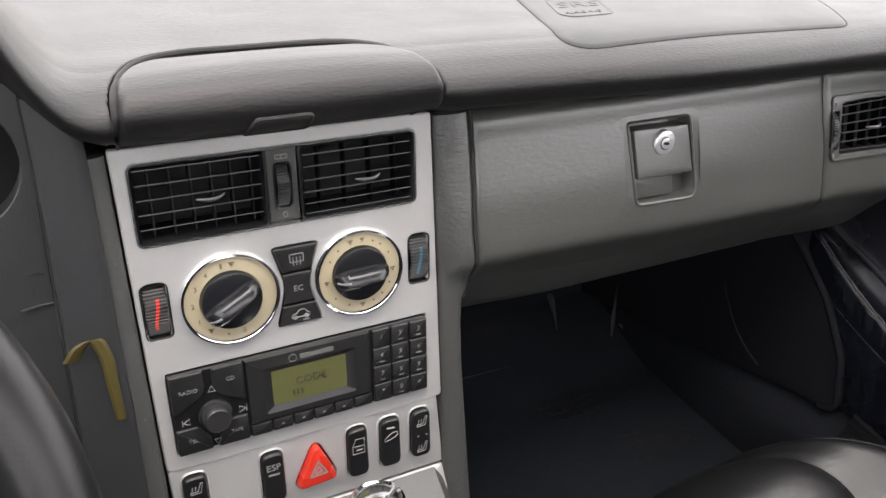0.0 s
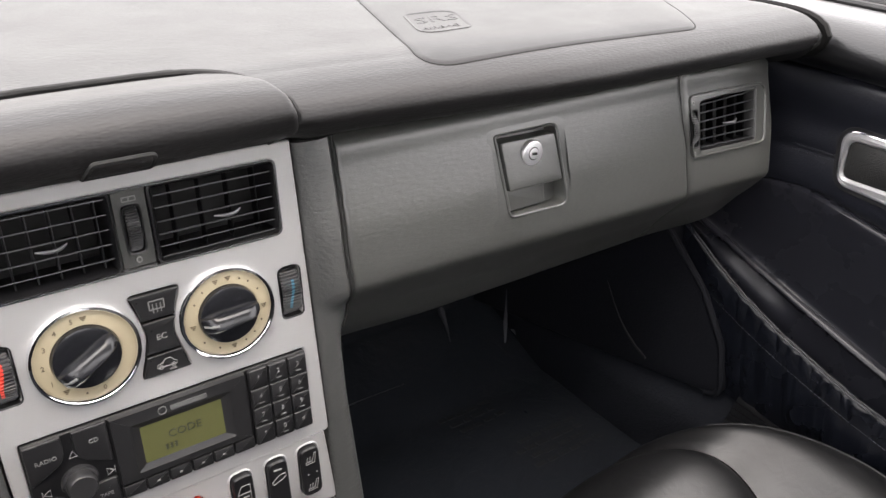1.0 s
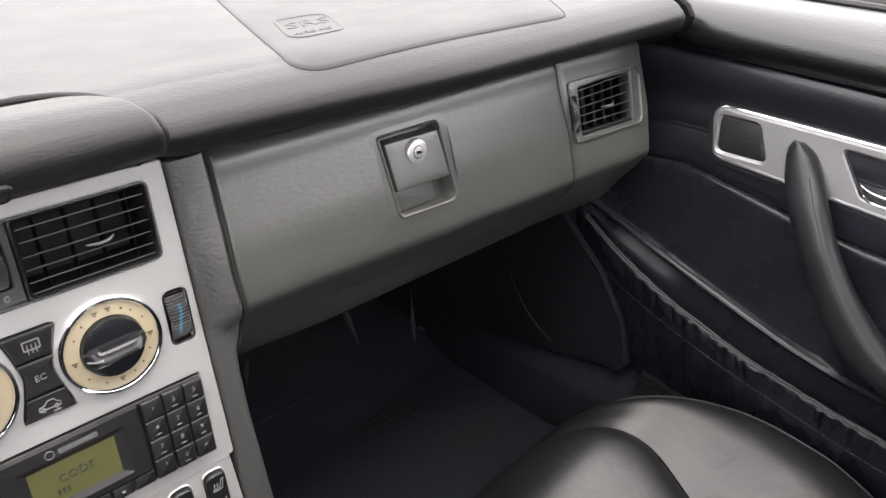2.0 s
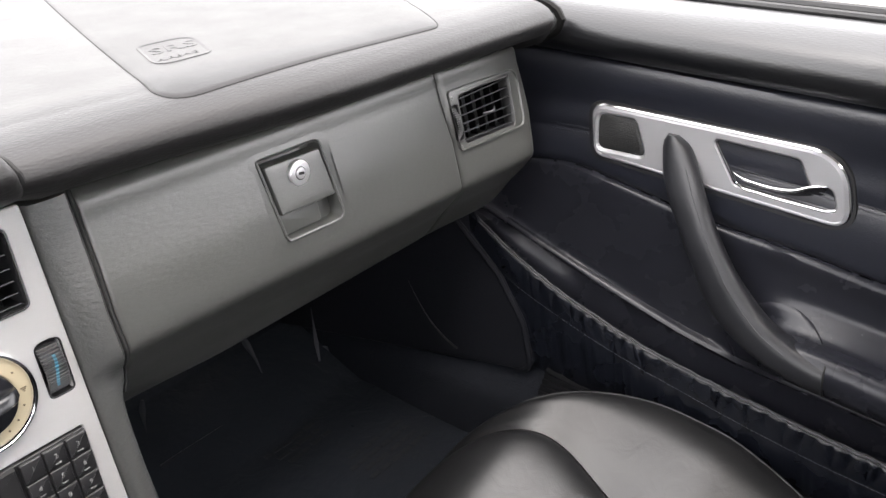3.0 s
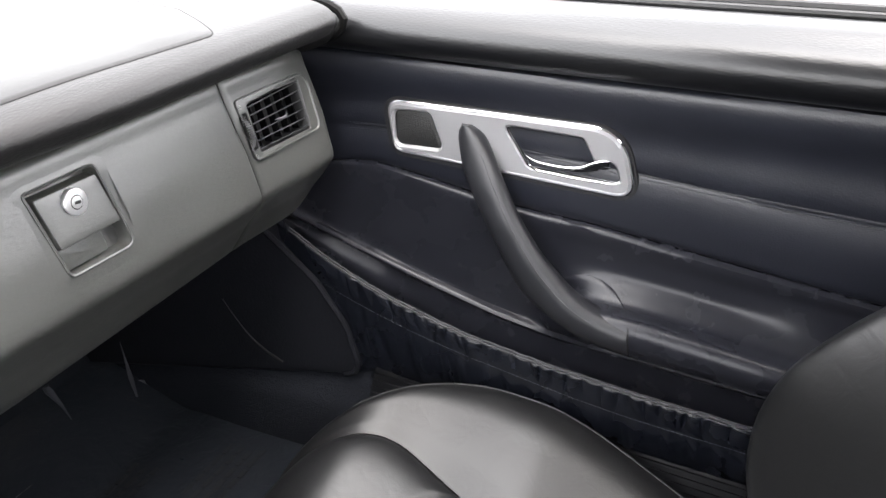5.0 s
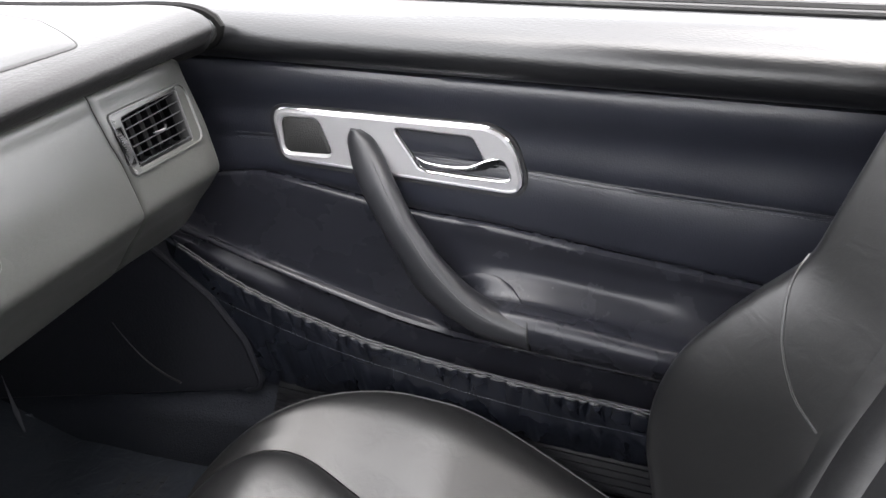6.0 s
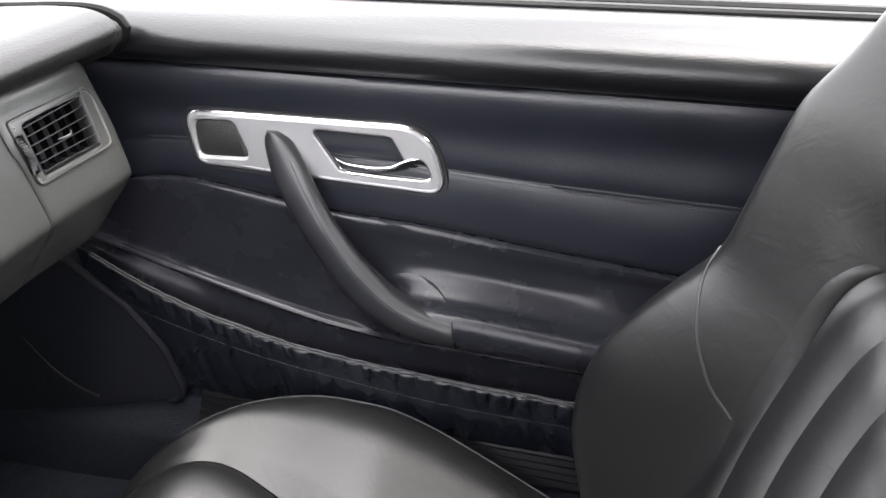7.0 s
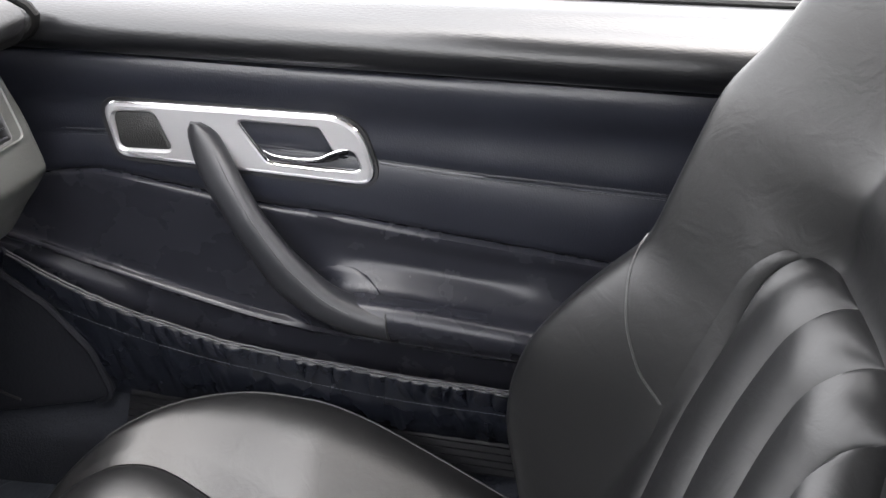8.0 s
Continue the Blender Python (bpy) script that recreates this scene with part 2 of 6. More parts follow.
# the floor pan with its tunnel, one sheet from sill to sill
bm = bmesh.new()
floor_line = [(-0.72, -0.30), (-0.66, -0.37), (-0.60, -0.385), (-0.17, -0.385), (-0.145, -0.36), (-0.13, -0.20), (-0.10, -0.17), (0.10, -0.17),
              (0.135, -0.20), (0.15, -0.36), (0.18, -0.385), (0.60, -0.385), (0.645, -0.37), (0.665, -0.33), (0.74, -0.32)]
loft(bm, [[(x, y, z + (0.12 * (y - 0.1) if y > 0.1 else 0) + (0.02 if y < -0.5 else 0)) for x, z in floor_line] for y in (-1.05, -0.6, -0.2, 0.1, 0.35, 0.46)])
fl = part("floor", bm, CARPET, None)
fl.matrix_world = CAR
tagged(fl, "black carpeted car floor and tunnel", "floor", kind="structure")
bm = bmesh.new()
loft(bm, [[(x, 0.46 + 0.06 * abs(x) , -0.40), (x, 0.50, -0.30), (x, 0.52, -0.05), (x, 0.52, 0.22)] for x in np.linspace(-0.74, 0.74, 9)])
fw = part("wall_front", bm, CARPET, None)
fw.matrix_world = CAR
tagged(fw, "dark carpeted bulkhead behind the dashboard", "bulkhead", kind="structure")
bm = bmesh.new()
loft(bm, [[(x, -1.06, -0.38), (x, -1.12, -0.05), (x, -1.15, 0.16), (x, -1.16, 0.26)] for x in np.linspace(-0.74, 0.74, 5)])
bw = part("wall_rear", bm, CARPET, None)
bw.matrix_world = CAR
tagged(bw, "dark lining behind the seats", "bulkhead", kind="structure")

# driver's side door inner face closes the cabin
bm = bmesh.new()
loft(bm, [[(-0.70, y, 0.19 + 0.125 * y), (-0.65, y, 0.16 + 0.14 * y), (-0.64, y, 0.13 + 0.14 * y), (-0.67, y, 0.10 + 0.14 * y), (-0.66, y, -0.2), (-0.70, y, -0.38)] for y in np.linspace(0.3, -1.1, 8)])
lw = part("wall_left", bm, DOOR_SKIN, None)
lw.matrix_world = CAR
tagged(lw, "black lining of the driver's side", "lining", kind="structure")

# an unseen hard top over the seats, added to shape the light, which comes in through the windscreen and the side
# windows
bm = bmesh.new()
roof_rows = []
for y, dz in ((-0.40, 0.002), (-0.43, 0.016), (-0.55, 0.030), (-0.70, 0.030), (-0.90, 0.018), (-1.06, -0.004)):
    under = [(x, y, 0.560 + dz - 0.06 * (abs(x) / 0.60) ** 3) for x in np.linspace(-0.61, 0.61, 13)]
    roof_rows.append(under + [(x, y, z + 0.035) for x, y, z in under[::-1]])
loft(bm, roof_rows, closed=True, caps=True)
cl = part("ceiling", bm, surface("unseen_roof_lining", (0.24, 0.236, 0.232), 0.9, grain=0.4, grain_size=0.003), None)
cl.matrix_world = CAR
tagged(cl, "unseen grey cloth roof lining added to shade the cabin", "ceiling", kind="structure")

# ---- dashboard ----
NOSE = [(0.016, 0.1450), (-0.012, 0.1485), (-0.038, 0.1535), (-0.0565, 0.1612), (-0.0635, 0.1710), (-0.0598, 0.1800), (-0.0495, 0.1872), (-0.0340, 0.1922), (-0.013, 0.1954),
        (0.05, 0.2002), (0.15, 0.2090), (0.30, 0.2250), (0.50, 0.2500)]
PROFILE = spline(NOSE, 900)
PROFILE = PROFILE[[i for i in range(900) if i % 2 == 0 and PROFILE[i, 0] < 0.05 or i % 18 == 0 or i == 899]]


def top_height(y):
    """Height of the pad's upper face."""
    k = int(np.argmin(PROFILE[:, 0]))
    return float(np.interp(y, PROFILE[k:, 0], PROFILE[k:, 1]))


def pad_shift(x):
    """How far the roll draws back towards the lid over the stack, and how it climbs to the instrument hood."""
    back = 0.026 * smooth(0.34, 0.105, x)
    rise = float(np.interp(x, [-0.75, -0.45, -0.30, -0.20, -0.149, -0.136, -0.122, -0.105, -0.09, 0.09, 0.11], [0.09, 0.105, 0.10, 0.085, 0.054, 0.035, 0.021, 0.011, 0.010, 0.010, 0.0]))
    return back, rise


LIDP = spline([(0.006, 0.1562), (-0.008, 0.1568), (-0.026, 0.1608), (-0.041, 0.1692), (-0.0465, 0.1790), (-0.042, 0.1885), (-0.028, 0.1945), (-0.005, 0.1968), (0.018, 0.1968), (0.034, 0.1962)], 60)


def lid_half(b):
    k = max(0.0, (b - 0.40) / 0.60)
    return 0.1040 - 0.0070 * smooth(0.0, 0.4, b) - 0.002 * b - 0.048 * (1 - math.sqrt(max(0.0, 1 - k ** 2.2)))


def lid_draw(b):
    """How far the lid's passenger-side edge draws in towards the top."""
    return 0.009 * smooth(0.08, 0.6, b)


def lid_plan(y, side=-1):
    """The lid's width from its middle to one edge where its upper face passes y."""
    k = int(np.argmin(LIDP[:, 0]))
    n = len(LIDP) - 1
    b = float(np.interp(y, LIDP[k:, 0], np.arange(k, n + 1) / n))
    return lid_half(b) - (lid_draw(b) if side > 0 else 0.0)


def pad_z(x, yy):
    """Height of the finished pad over a point of the plan."""
    back, y = pad_shift(x)[0], yy
    for _ in range(30):
        y = 0.5 * y + 0.5 * (yy - back * math.exp(-max(0.0, y + 0.02) / 0.06))
    return top_height(max(y, -0.05))


dashboard = thing("dashboard", "black grained vinyl dashboard with rounded edge", "dashboard")
bm = bmesh.new()
rows = []
xs = np.r_[np.linspace(-0.70, -0.16, 20), np.linspace(-0.15, -0.112, 14), np.linspace(-0.110, -0.045, 60), np.linspace(-0.04, 0.04, 10), np.linspace(0.045, 0.110, 60), np.linspace(0.112, 0.13, 8), np.linspace(0.14, 0.600, 60), 0.606, 0.610, 0.6125]
for x in xs:
    back, rise = pad_shift(x)
    end = smooth(0.598, 0.6125, x)
    row = []
    for y, z in PROFILE:
        k = smooth(-0.150, -0.105, x)
        w = (1 - k) * math.exp(-max(0.0, y + 0.06) / 0.25) + k * math.exp(-max(0.0, z - 0.1450) / 0.012)
        yy = y + back * math.exp(-max(0.0, y + 0.02) / 0.06)
        zz = z + rise * w
        yy += (0.012 * end) * (1 if y < 0 else 0)
        dent = smooth(0.0400, 0.0376, yy) * smooth(lid_plan(yy - 0.003, x) + 0.0046, lid_plan(yy - 0.003, x) + 0.0016, abs(x + 0.0012))
        zz -= 0.014 * dent
        yy += 0.034 * dent * smooth(0.192, 0.184, z)
        row.append((x, yy, zz - 0.010 * end * end))
    row.append((x, 0.50, 0.10))
    row.append((x, 0.06 + back, 0.125 + rise))
    rows.append(row)
loft(bm, rows, closed=True, caps=True)
part("pad", bm, PAD, dashboard)

# passenger airbag cover: a slightly proud panel with a seam round it
COVER = rounded([(0.190, -0.0290), (0.452, -0.0420), (0.53, 0.060), (0.597, 0.24), (0.597, 0.46), (0.365, 0.46)], [0.022, 0.022, 0.03, 0.03, 0.02, 0.02], 8)
bm = bmesh.new()
def on_pad(x, y, lift):
    return Vector((x, y, pad_z(x, y) + lift))
def ring_on_pad(poly, lift):
    return [on_pad(p.x, p.y, lift) for p in poly]
dense = []
for i, p in enumerate(COVER):
    q = COVER[(i + 1) % len(COVER)]
    k = max(1, int((q - p).length / 0.008))
    dense += [p.lerp(q, j / k) for j in range(k)]
centre = Vector((0.42, 0.16))
rings = [ring_on_pad(dense, -0.003), ring_on_pad(inset(dense, 0.0006), 0.0003), ring_on_pad(inset(dense, 0.002), 0.0009)]
base = inset(dense, 0.0045)
rings.append(ring_on_pad(base, 0.0013))
for k in (0.9, 0.8, 0.65, 0.5, 0.35, 0.2, 0.08):
    rings.append(ring_on_pad([centre.lerp(p, k) for p in base], 0.0013))
g = loft(bm, rings, closed=True)
bm.faces.new(g[-1])
cover = part("airbag_cover", bm, PAD_SMOOTH, dashboard, "smooth black airbag cover panel")
bm = bmesh.new()
tube(bm, ring_on_pad(dense + dense[:1], -0.0002), 0.0009, 6)
part("seam", bm, GAP, dashboard)

# embossed badge on the cover
BDX, BDY = -0.0035, -0.0170   # where the badge sits on the cover
BADGE = rounded([(0.236 + BDX, 0.056 + BDY), (0.290 + BDX, 0.060 + BDY), (0.322 + BDX, 0.132 + BDY), (0.268 + BDX, 0.132 + BDY)], 0.017, 6)
bm = bmesh.new()
d2 = []
for i, p in enumerate(BADGE):
    q = BADGE[(i + 1) % len(BADGE)]
    d2 += [p.lerp(q, 0), p.lerp(q, 0.5)]
outer, inner = d2, inset(d2, 0.003)
loft(bm, [ring_on_pad(outer, 0.0012), ring_on_pad(inset(d2, 0.0008), 0.0020), ring_on_pad(inset(d2, 0.0012), 0.0020), ring_on_pad(inner, 0.0013)], closed=True)
part("badge_rim", bm, PAD_SMOOTH, cover)
lettering("raised_letters", "SRS", 0.029, PAD_SMOOTH, cover, lambda u, v, h: on_pad(0.284 + BDX + u + 0.45 * v, 0.103 + BDY + v, 0.0013 + h), (0, 0), 0.0, lift=0.0003)
lettering("raised_letters", "AIRBAG", 0.0105, PAD_SMOOTH, cover, lambda u, v, h: on_pad(0.268 + BDX + u + 0.45 * v, 0.074 + BDY + v, 0.0013 + h), (0, 0), 0.0, lift=0.0003)

# lid over the centre stack
bm = bmesh.new()
rings = []
for j, (y, z) in enumerate(LIDP):
    b = j / (len(LIDP) - 1)
    t = LIDP[min(j + 1, len(LIDP) - 1)] - LIDP[max(j - 1, 0)]
    nrm = Vector((t[1], -t[0])).normalized()   # into the dashboard
    top = 0.0040 * smooth(0.93, 1.0, b) + 0.002 * smooth(0.04, 0.0, b)
    row = []
    for i in range(61):
        th = -math.pi / 2 + math.pi * i / 60
        a = math.copysign(abs(math.sin(th)) ** 0.8, math.sin(th))
        e = max(0.0, abs(a) - 0.94) / 0.06
        dip = 0.0055 * (1 - math.sqrt(max(0.0, 1 - e * e))) + top - 0.0035 * (1 - a * a) * math.sin(math.pi * b)
        row.append((-0.0012 + a * (lid_half(b) - (lid_draw(b) if a > 0 else 0.0)), y + nrm.x * dip, z + nrm.y * dip))
    rings.append(row)
loft(bm, rings)
lid_edge = [Vector(r[-1]) for r in rings] + [Vector(p) for p in rings[-1][::-1]] + [Vector(r[0]) for r in rings[::-1]]
lid = thing("storage_lid", "black grained storage lid above the centre vents", "lid")
part("lid_shell", bm, PAD, lid)
bm = bmesh.new()
tube(bm, [p + Vector((math.copysign(0.0012, p.x), 0.0012, -0.0005)) for p in lid_edge], 0.0024, 8)
part("seam", bm, GAP, lid)
flank = lambda side: [(side * (lid_plan(yy - 0.002, side) + 0.0018) - 0.0012, yy) for yy in np.linspace(-0.012, 0.0362, 40)]
groove_line = flank(1) + [(x - 0.0012, 0.0382) for x in np.linspace(0.040, -0.049, 16)] + flank(-1)[::-1]
bm = bmesh.new()
tube(bm, [(x, y, pad_z(x, y) - 0.0012) for x, y in spline(groove_line[::3], 160)], 0.0021, 8)
part("seam", bm, GAP, lid)
bm = bmesh.new()
k_ = int(np.argmin(LIDP[:, 0]))
on_lid = lambda u, v, h: Vector((u, float(np.interp(v, LIDP[:k_, 1], LIDP[:k_, 0])) - 0.0046 - h, v))
slab(bm, rounded([(-0.0312, 0.1590), (0.0034, 0.1590), (0.0022, 0.1704), (-0.0282, 0.1704)], 0.003), -0.006, 0.0034, 0.0012, on_lid, back=False)
part("push_latch", bm, PAD, lid, "black push latch")
bm = bmesh.new()
ring_ = rounded([(-0.0322, 0.1585), (0.0044, 0.1585), (0.0030, 0.1714), (-0.0290, 0.1714)], 0.003)
tube(bm, [on_lid(p.x, p.y, 0.0020) for p in ring_ + ring_[:1]], 0.0015, 6)
part("latch_gap", bm, GAP, lid)

# ---- centre stack body ----
GB = [(0.012, 0.1475), (0.001, 0.1430), (-0.003, 0.127), (-0.008, 0.105), (-0.012, 0.085), (-0.0145, 0.062), (-0.0156, 0.046), (-0.0152, 0.0405), (-0.0128, 0.0362), (-0.0060, 0.0290), (0.012, 0.0110), (0.036, -0.0130), (0.056, -0.0300), (0.075, -0.0390), (0.10, -0.0420)]
GBP = spline(GB, 84)


def fold_drop(x, z):
    """The fold along the lower edge of the lids sinks a little towards the door."""
    return 0.010 * smooth(0.13, 0.50, x) * smooth(0.080, 0.045, z) * smooth(-0.040, 0.020, z) + (0.004 + 0.005 * smooth(0.15, 0.25, x)) * smooth(0.010, -0.030, z)


def end_shear(u):
    """How far the end panel leans outwards for each metre below its middle."""
    return 0.12 - 0.09 * smooth(0.50, 0.612, u)


def face_y(z):
    k = int(np.argmin(np.abs(GBP[:, 1] - 0.1435)))
    return float(np.interp(-z, -GBP[k:, 1], GBP[k:, 0]))


def strip_w(z):
    """Half the width of the console's leather-look strip, which swells beside the glove box and draws in below it."""
    return float(np.interp(z, [-0.33, -0.2, -0.05, -0.012, 0.0, 0.006, 0.010, 0.014, 0.020, 0.028, 0.037, 0.056, 0.070, 0.104, 0.128, 0.149], [0.146, 0.136, 0.1262, 0.1252, 0.1258, 0.1264, 0.1278, 0.1298, 0.1312, 0.1306, 0.1290, 0.1278, 0.1272, 0.1288, 0.1300, 0.1305]))


stack = thing("centre_console", "charcoal grained centre console body", "console")
bm = bmesh.new()
rows = []
for z in (0.149, 0.128, 0.10, 0.085, 0.07, 0.06, 0.05, 0.042, 0.036, 0.030, 0.025, 0.020, 0.017, 0.014, 0.011, 0.008, 0.005, 0.0, -0.005, -0.012, -0.03, -0.05, -0.1, -0.15, -0.20, -0.27, -0.33):
    w = strip_w(z)
    row = []
    for s in (-1, 1):
        inner = float(np.interp(z, [-0.0745, 0.149], [0.1018, 0.1046])) if s < 0 else float(np.interp(z, [-0.0745, 0.149], [0.1080, 0.1018]))
        if s > 0:
            e = min(face_y(z), 0.0) - 0.003 if z < 0.1435 else -0.002
            row += [(w + 0.004, 0.30), (w, 0.05), (w - 0.0003, e + 0.006), (w - 0.0012, e + 0.0025), (w - 0.0035, e), (w * 0.6 + inner * 0.4, e * 0.72 - 0.0022), (w * 0.3 + inner * 0.7, e * 0.36 - 0.0030), (inner + 0.0022, -0.0012), (inner + 0.0006, 0.0020), (inner, 0.060)][::-1]
            continue
        side = [(s * (w + 0.004), 0.30), (s * w, 0.05), (s * (w - 0.0004), 0.010), (s * (w - 0.0018), 0.0045), (s * (w - 0.005), 0.0005), (s * (w - 0.010), -0.0022), (s * (w * 0.5 + inner * 0.5), -0.0035), (s * (inner + 0.006), -0.0028), (s * (inner + 0.0022), -0.0008), (s * (inner + 0.0006), 0.0020), (s * inner, 0.060)]
        row += side if s < 0 else side[::-1]
    rows.append([(x, y, z) for x, y in row])
loft(bm, rows, closed=True, caps=True)
part("console_body", bm, STRIP, stack)
bm = bmesh.new()
edge_x = lambda z: -0.1412 - 0.034 * max(0.0, 0.133 - z)
loft(bm, [[(edge_x(z) - 0.0012, 0.030, z), (edge_x(z) - 0.0006, 0.0006, z), (edge_x(z) + 0.0010, -0.0012, z), (edge_x(z) + 0.0035, -0.0016, z), (-0.1300 - 0.012 * max(0, 0.1 - z), -0.0036, z), (-0.1210, -0.0058, z), (-0.1170, -0.0062, z), (-0.1150, -0.0050, z), (-0.1142, -0.0015, z)] for z in np.linspace(0.185, -0.30, 14)])
part("side_cover", bm, SIDE, stack, "smooth dark side cover")
# seam between stack and glove box
bm = bmesh.new()
tube(bm, [(strip_w(z) + 0.0012, (min(face_y(z), 0.0) if z < 0.1435 else 0.0) + 0.0015, z) for z in np.linspace(0.149, 0.006, 40)], 0.0015, 6)
part("seam", bm, GAP, stack)
# lower tunnel console towards the gear lever
bm = bmesh.new()
rows = []
for y, zt in ((0.0, -0.142), (-0.03, -0.165), (-0.08, -0.178), (-0.2, -0.185), (-0.45, -0.18), (-0.9, -0.17)):
    rows.append([(-0.11, y, -0.37), (-0.108, y, zt - 0.012), (-0.100, y, zt), (0.100, y, zt), (0.108, y, zt - 0.012), (0.112, y, -0.37)])
loft(bm, rows, closed=True, caps=True)
part("tunnel_cover", bm, STACK, stack)

# ---- glove box and end panel ----
glove = thing("glove_box", "charcoal satin glove box lid with a lock latch", "glove box")
# the lid is built round its latch recess
RX0, RX1, RZ0, RZ1 = 0.2675, 0.3305, 0.0585, 0.1250
bm = bmesh.new()
recess = rounded([(RX0 + 0.0065, RZ0 + 0.002), (RX1 + 0.0055, RZ0), (RX1, RZ1), (RX0, RZ1)], [0.006, 0.008, 0.006, 0.003], 6)


def glove_face(bm):
    xs = np.r_[0.1350, 0.1355, 0.1357, 0.1363, 0.1375, 0.1400, np.linspace(0.146, RX0 - 0.004, 8), np.linspace(RX0 + 0.0, RX1 + 0.003, 12), np.linspace(RX1 + 0.01, 0.480, 9), 0.4835, 0.4855, 0.4868, 0.4873]
    zs = GBP[:, 1]
    grid = []
    for x in xs:
        e = min(1.0, min(x - 0.1355, 0.4873 - x) / 0.003)
        inn = 0.0035 * (1 - math.sqrt(max(0, 1 - (1 - e) ** 2)))
        if x < 0.1352:
            inn = 0.03
        grid.append([bm.verts.new((x + 0.12 * max(0, 0.10 - z) * smooth(0.3, 0.48, x) + smooth(0.25, 0.14, x) * (strip_w(z) + 0.0030 - 0.1355), y + inn, z - fold_drop(x, z))) for y, z in GBP])
    for a, b in zip(grid, grid[1:]):
        for i in range(len(a) - 1):
            cx = (a[i].co.x + b[i].co.x) / 2
            cz = (a[i].co.z + a[i + 1].co.z) / 2
            if RX0 - 0.003 < cx < RX1 + 0.007 and RZ0 - 0.002 < cz < RZ1 + 0.001:
                continue
            bm.faces.new((a[i], a[i + 1], b[i + 1], b[i]))


glove_face(bm)
shell = part("lid_shell", bm, CHARCOAL, glove)
# frame that closes the opening round the recess, its walls and its floor
bm = bmesh.new()
big = rounded([(RX0 - 0.010, RZ0 - 0.010), (RX1 + 0.016, RZ0 - 0.010), (RX1 + 0.014, RZ1 + 0.006), (RX0 - 0.010, RZ1 + 0.006)], [0.010, 0.010, 0.010, 0.010], 6)
on_face = lambda u, v, h: Vector((u, face_y(v) - h, v))
rings = [[on_face(p.x, p.y, -0.0002) for p in big], [on_face(p.x, p.y, 0.0003) for p in inset(recess, -0.0035)], [on_face(p.x, p.y, 0.0006) for p in inset(recess, -0.0010)],
         [on_face(p.x, p.y, -0.0006) for p in recess], [on_face(p.x, p.y, -0.013) for p in inset(recess, 0.0012)]]
g = loft(bm, rings, closed=True)
bm.faces.new(g[-1])
part("latch_recess", bm, CHARCOAL, shell)
bm = bmesh.new()
tube(bm, [on_face(p.x, p.y, 0.0006) for p in recess + recess[:1]], 0.0014, 6)
part("recess_lip", bm, CHARCOAL, shell)
bm = bmesh.new()
slab(bm, rounded([(0.2745, 0.0625), (0.3170, 0.0620), (0.3165, 0.0800), (0.2735, 0.0800)], 0.003, 4), -0.012, -0.0055, 0.0015, on_face)
part("finger_ledge", bm, CHARCOAL, shell)
bm = bmesh.new()
flap = rounded([(0.2755, 0.0805), (0.3325, 0.0795), (0.3290, 0.1180), (0.2725, 0.1190)], 0.0020, 4)
rings = [[on_face(p.x, p.y, -0.012) for p in flap], [on_face(p.x, p.y, -0.0008) for p in flap], [on_face(p.x, p.y, 0.0005) for p in inset(flap, 0.0008)], [on_face(p.x, p.y, 0.0007) for p in inset(flap, 0.002)]]
fc = Vector((0.3025, 0.099))
for k in (0.75, 0.5, 0.25, 0.05):
    rings.append([on_face(q.x, q.y, 0.0007) for q in (fc.lerp(p, k) for p in inset(flap, 0.002))])
g = loft(bm, rings, closed=True)
bm.faces.new(g[-1])
part("latch_flap", bm, CHARCOAL, shell, "charcoal pull latch")
LOCK_METAL = surface("lock_metal", (0.75, 0.75, 0.76), 0.38, metal=0.8)
bm = bmesh.new()
slab(bm, oval(0.3020, 0.1065, 0.0104, 0.0104, 32), -0.004, 0.0035, 0.0016, lambda u, v, h: Vector((u, face_y(0.1070) - h, v)))
lock = part("lock", bm, LOCK_METAL, shell, "bright chrome key lock")
bm = bmesh.new()
at_lock = lambda u, v, h: Vector((u, face_y(0.1070) - h, v))
slab(bm, oval(0.3020, 0.1065, 0.0054, 0.0054, 24), 0.002, 0.0037, 0.0004, at_lock)
part("lock_ring", bm, BLACK, lock)
bm = bmesh.new()
slab(bm, oval(0.3020, 0.1065, 0.0046, 0.0046, 24), 0.002, 0.0044, 0.0005, at_lock)
part("lock_barrel", bm, LOCK_METAL, lock)
bm = bmesh.new()
slab(bm, rounded([(0.2993, 0.1057), (0.3046, 0.1050), (0.3049, 0.1072), (0.2996, 0.1079)], 0.0006, 3), 0.003, 0.0047, 0.0, at_lock)
part("key_slot", bm, GAP, lock)

panel_end = thing("dashboard_end_panel", "charcoal plastic dashboard end panel round the side vent", "panel")
bm = bmesh.new()
xs = np.r_[0.4895, 0.4897, 0.4903, 0.4915, 0.494, 0.4975, np.linspace(0.500, 0.602, 15), 0.606, 0.609, 0.611, 0.613]
vg = []
for x in xs:
    e = min(1.0, min(x - 0.4895, 0.613 - x) / 0.006)
    inn = 0.006 * (1 - math.sqrt(max(0, 1 - (1 - e) ** 2)))
    vg.append([bm.verts.new((x + end_shear(x) * max(0, 0.10 - z), y + inn - 0.008 * smooth(0.49, 0.60, x), z - fold_drop(x, z))) for y, z in GBP])
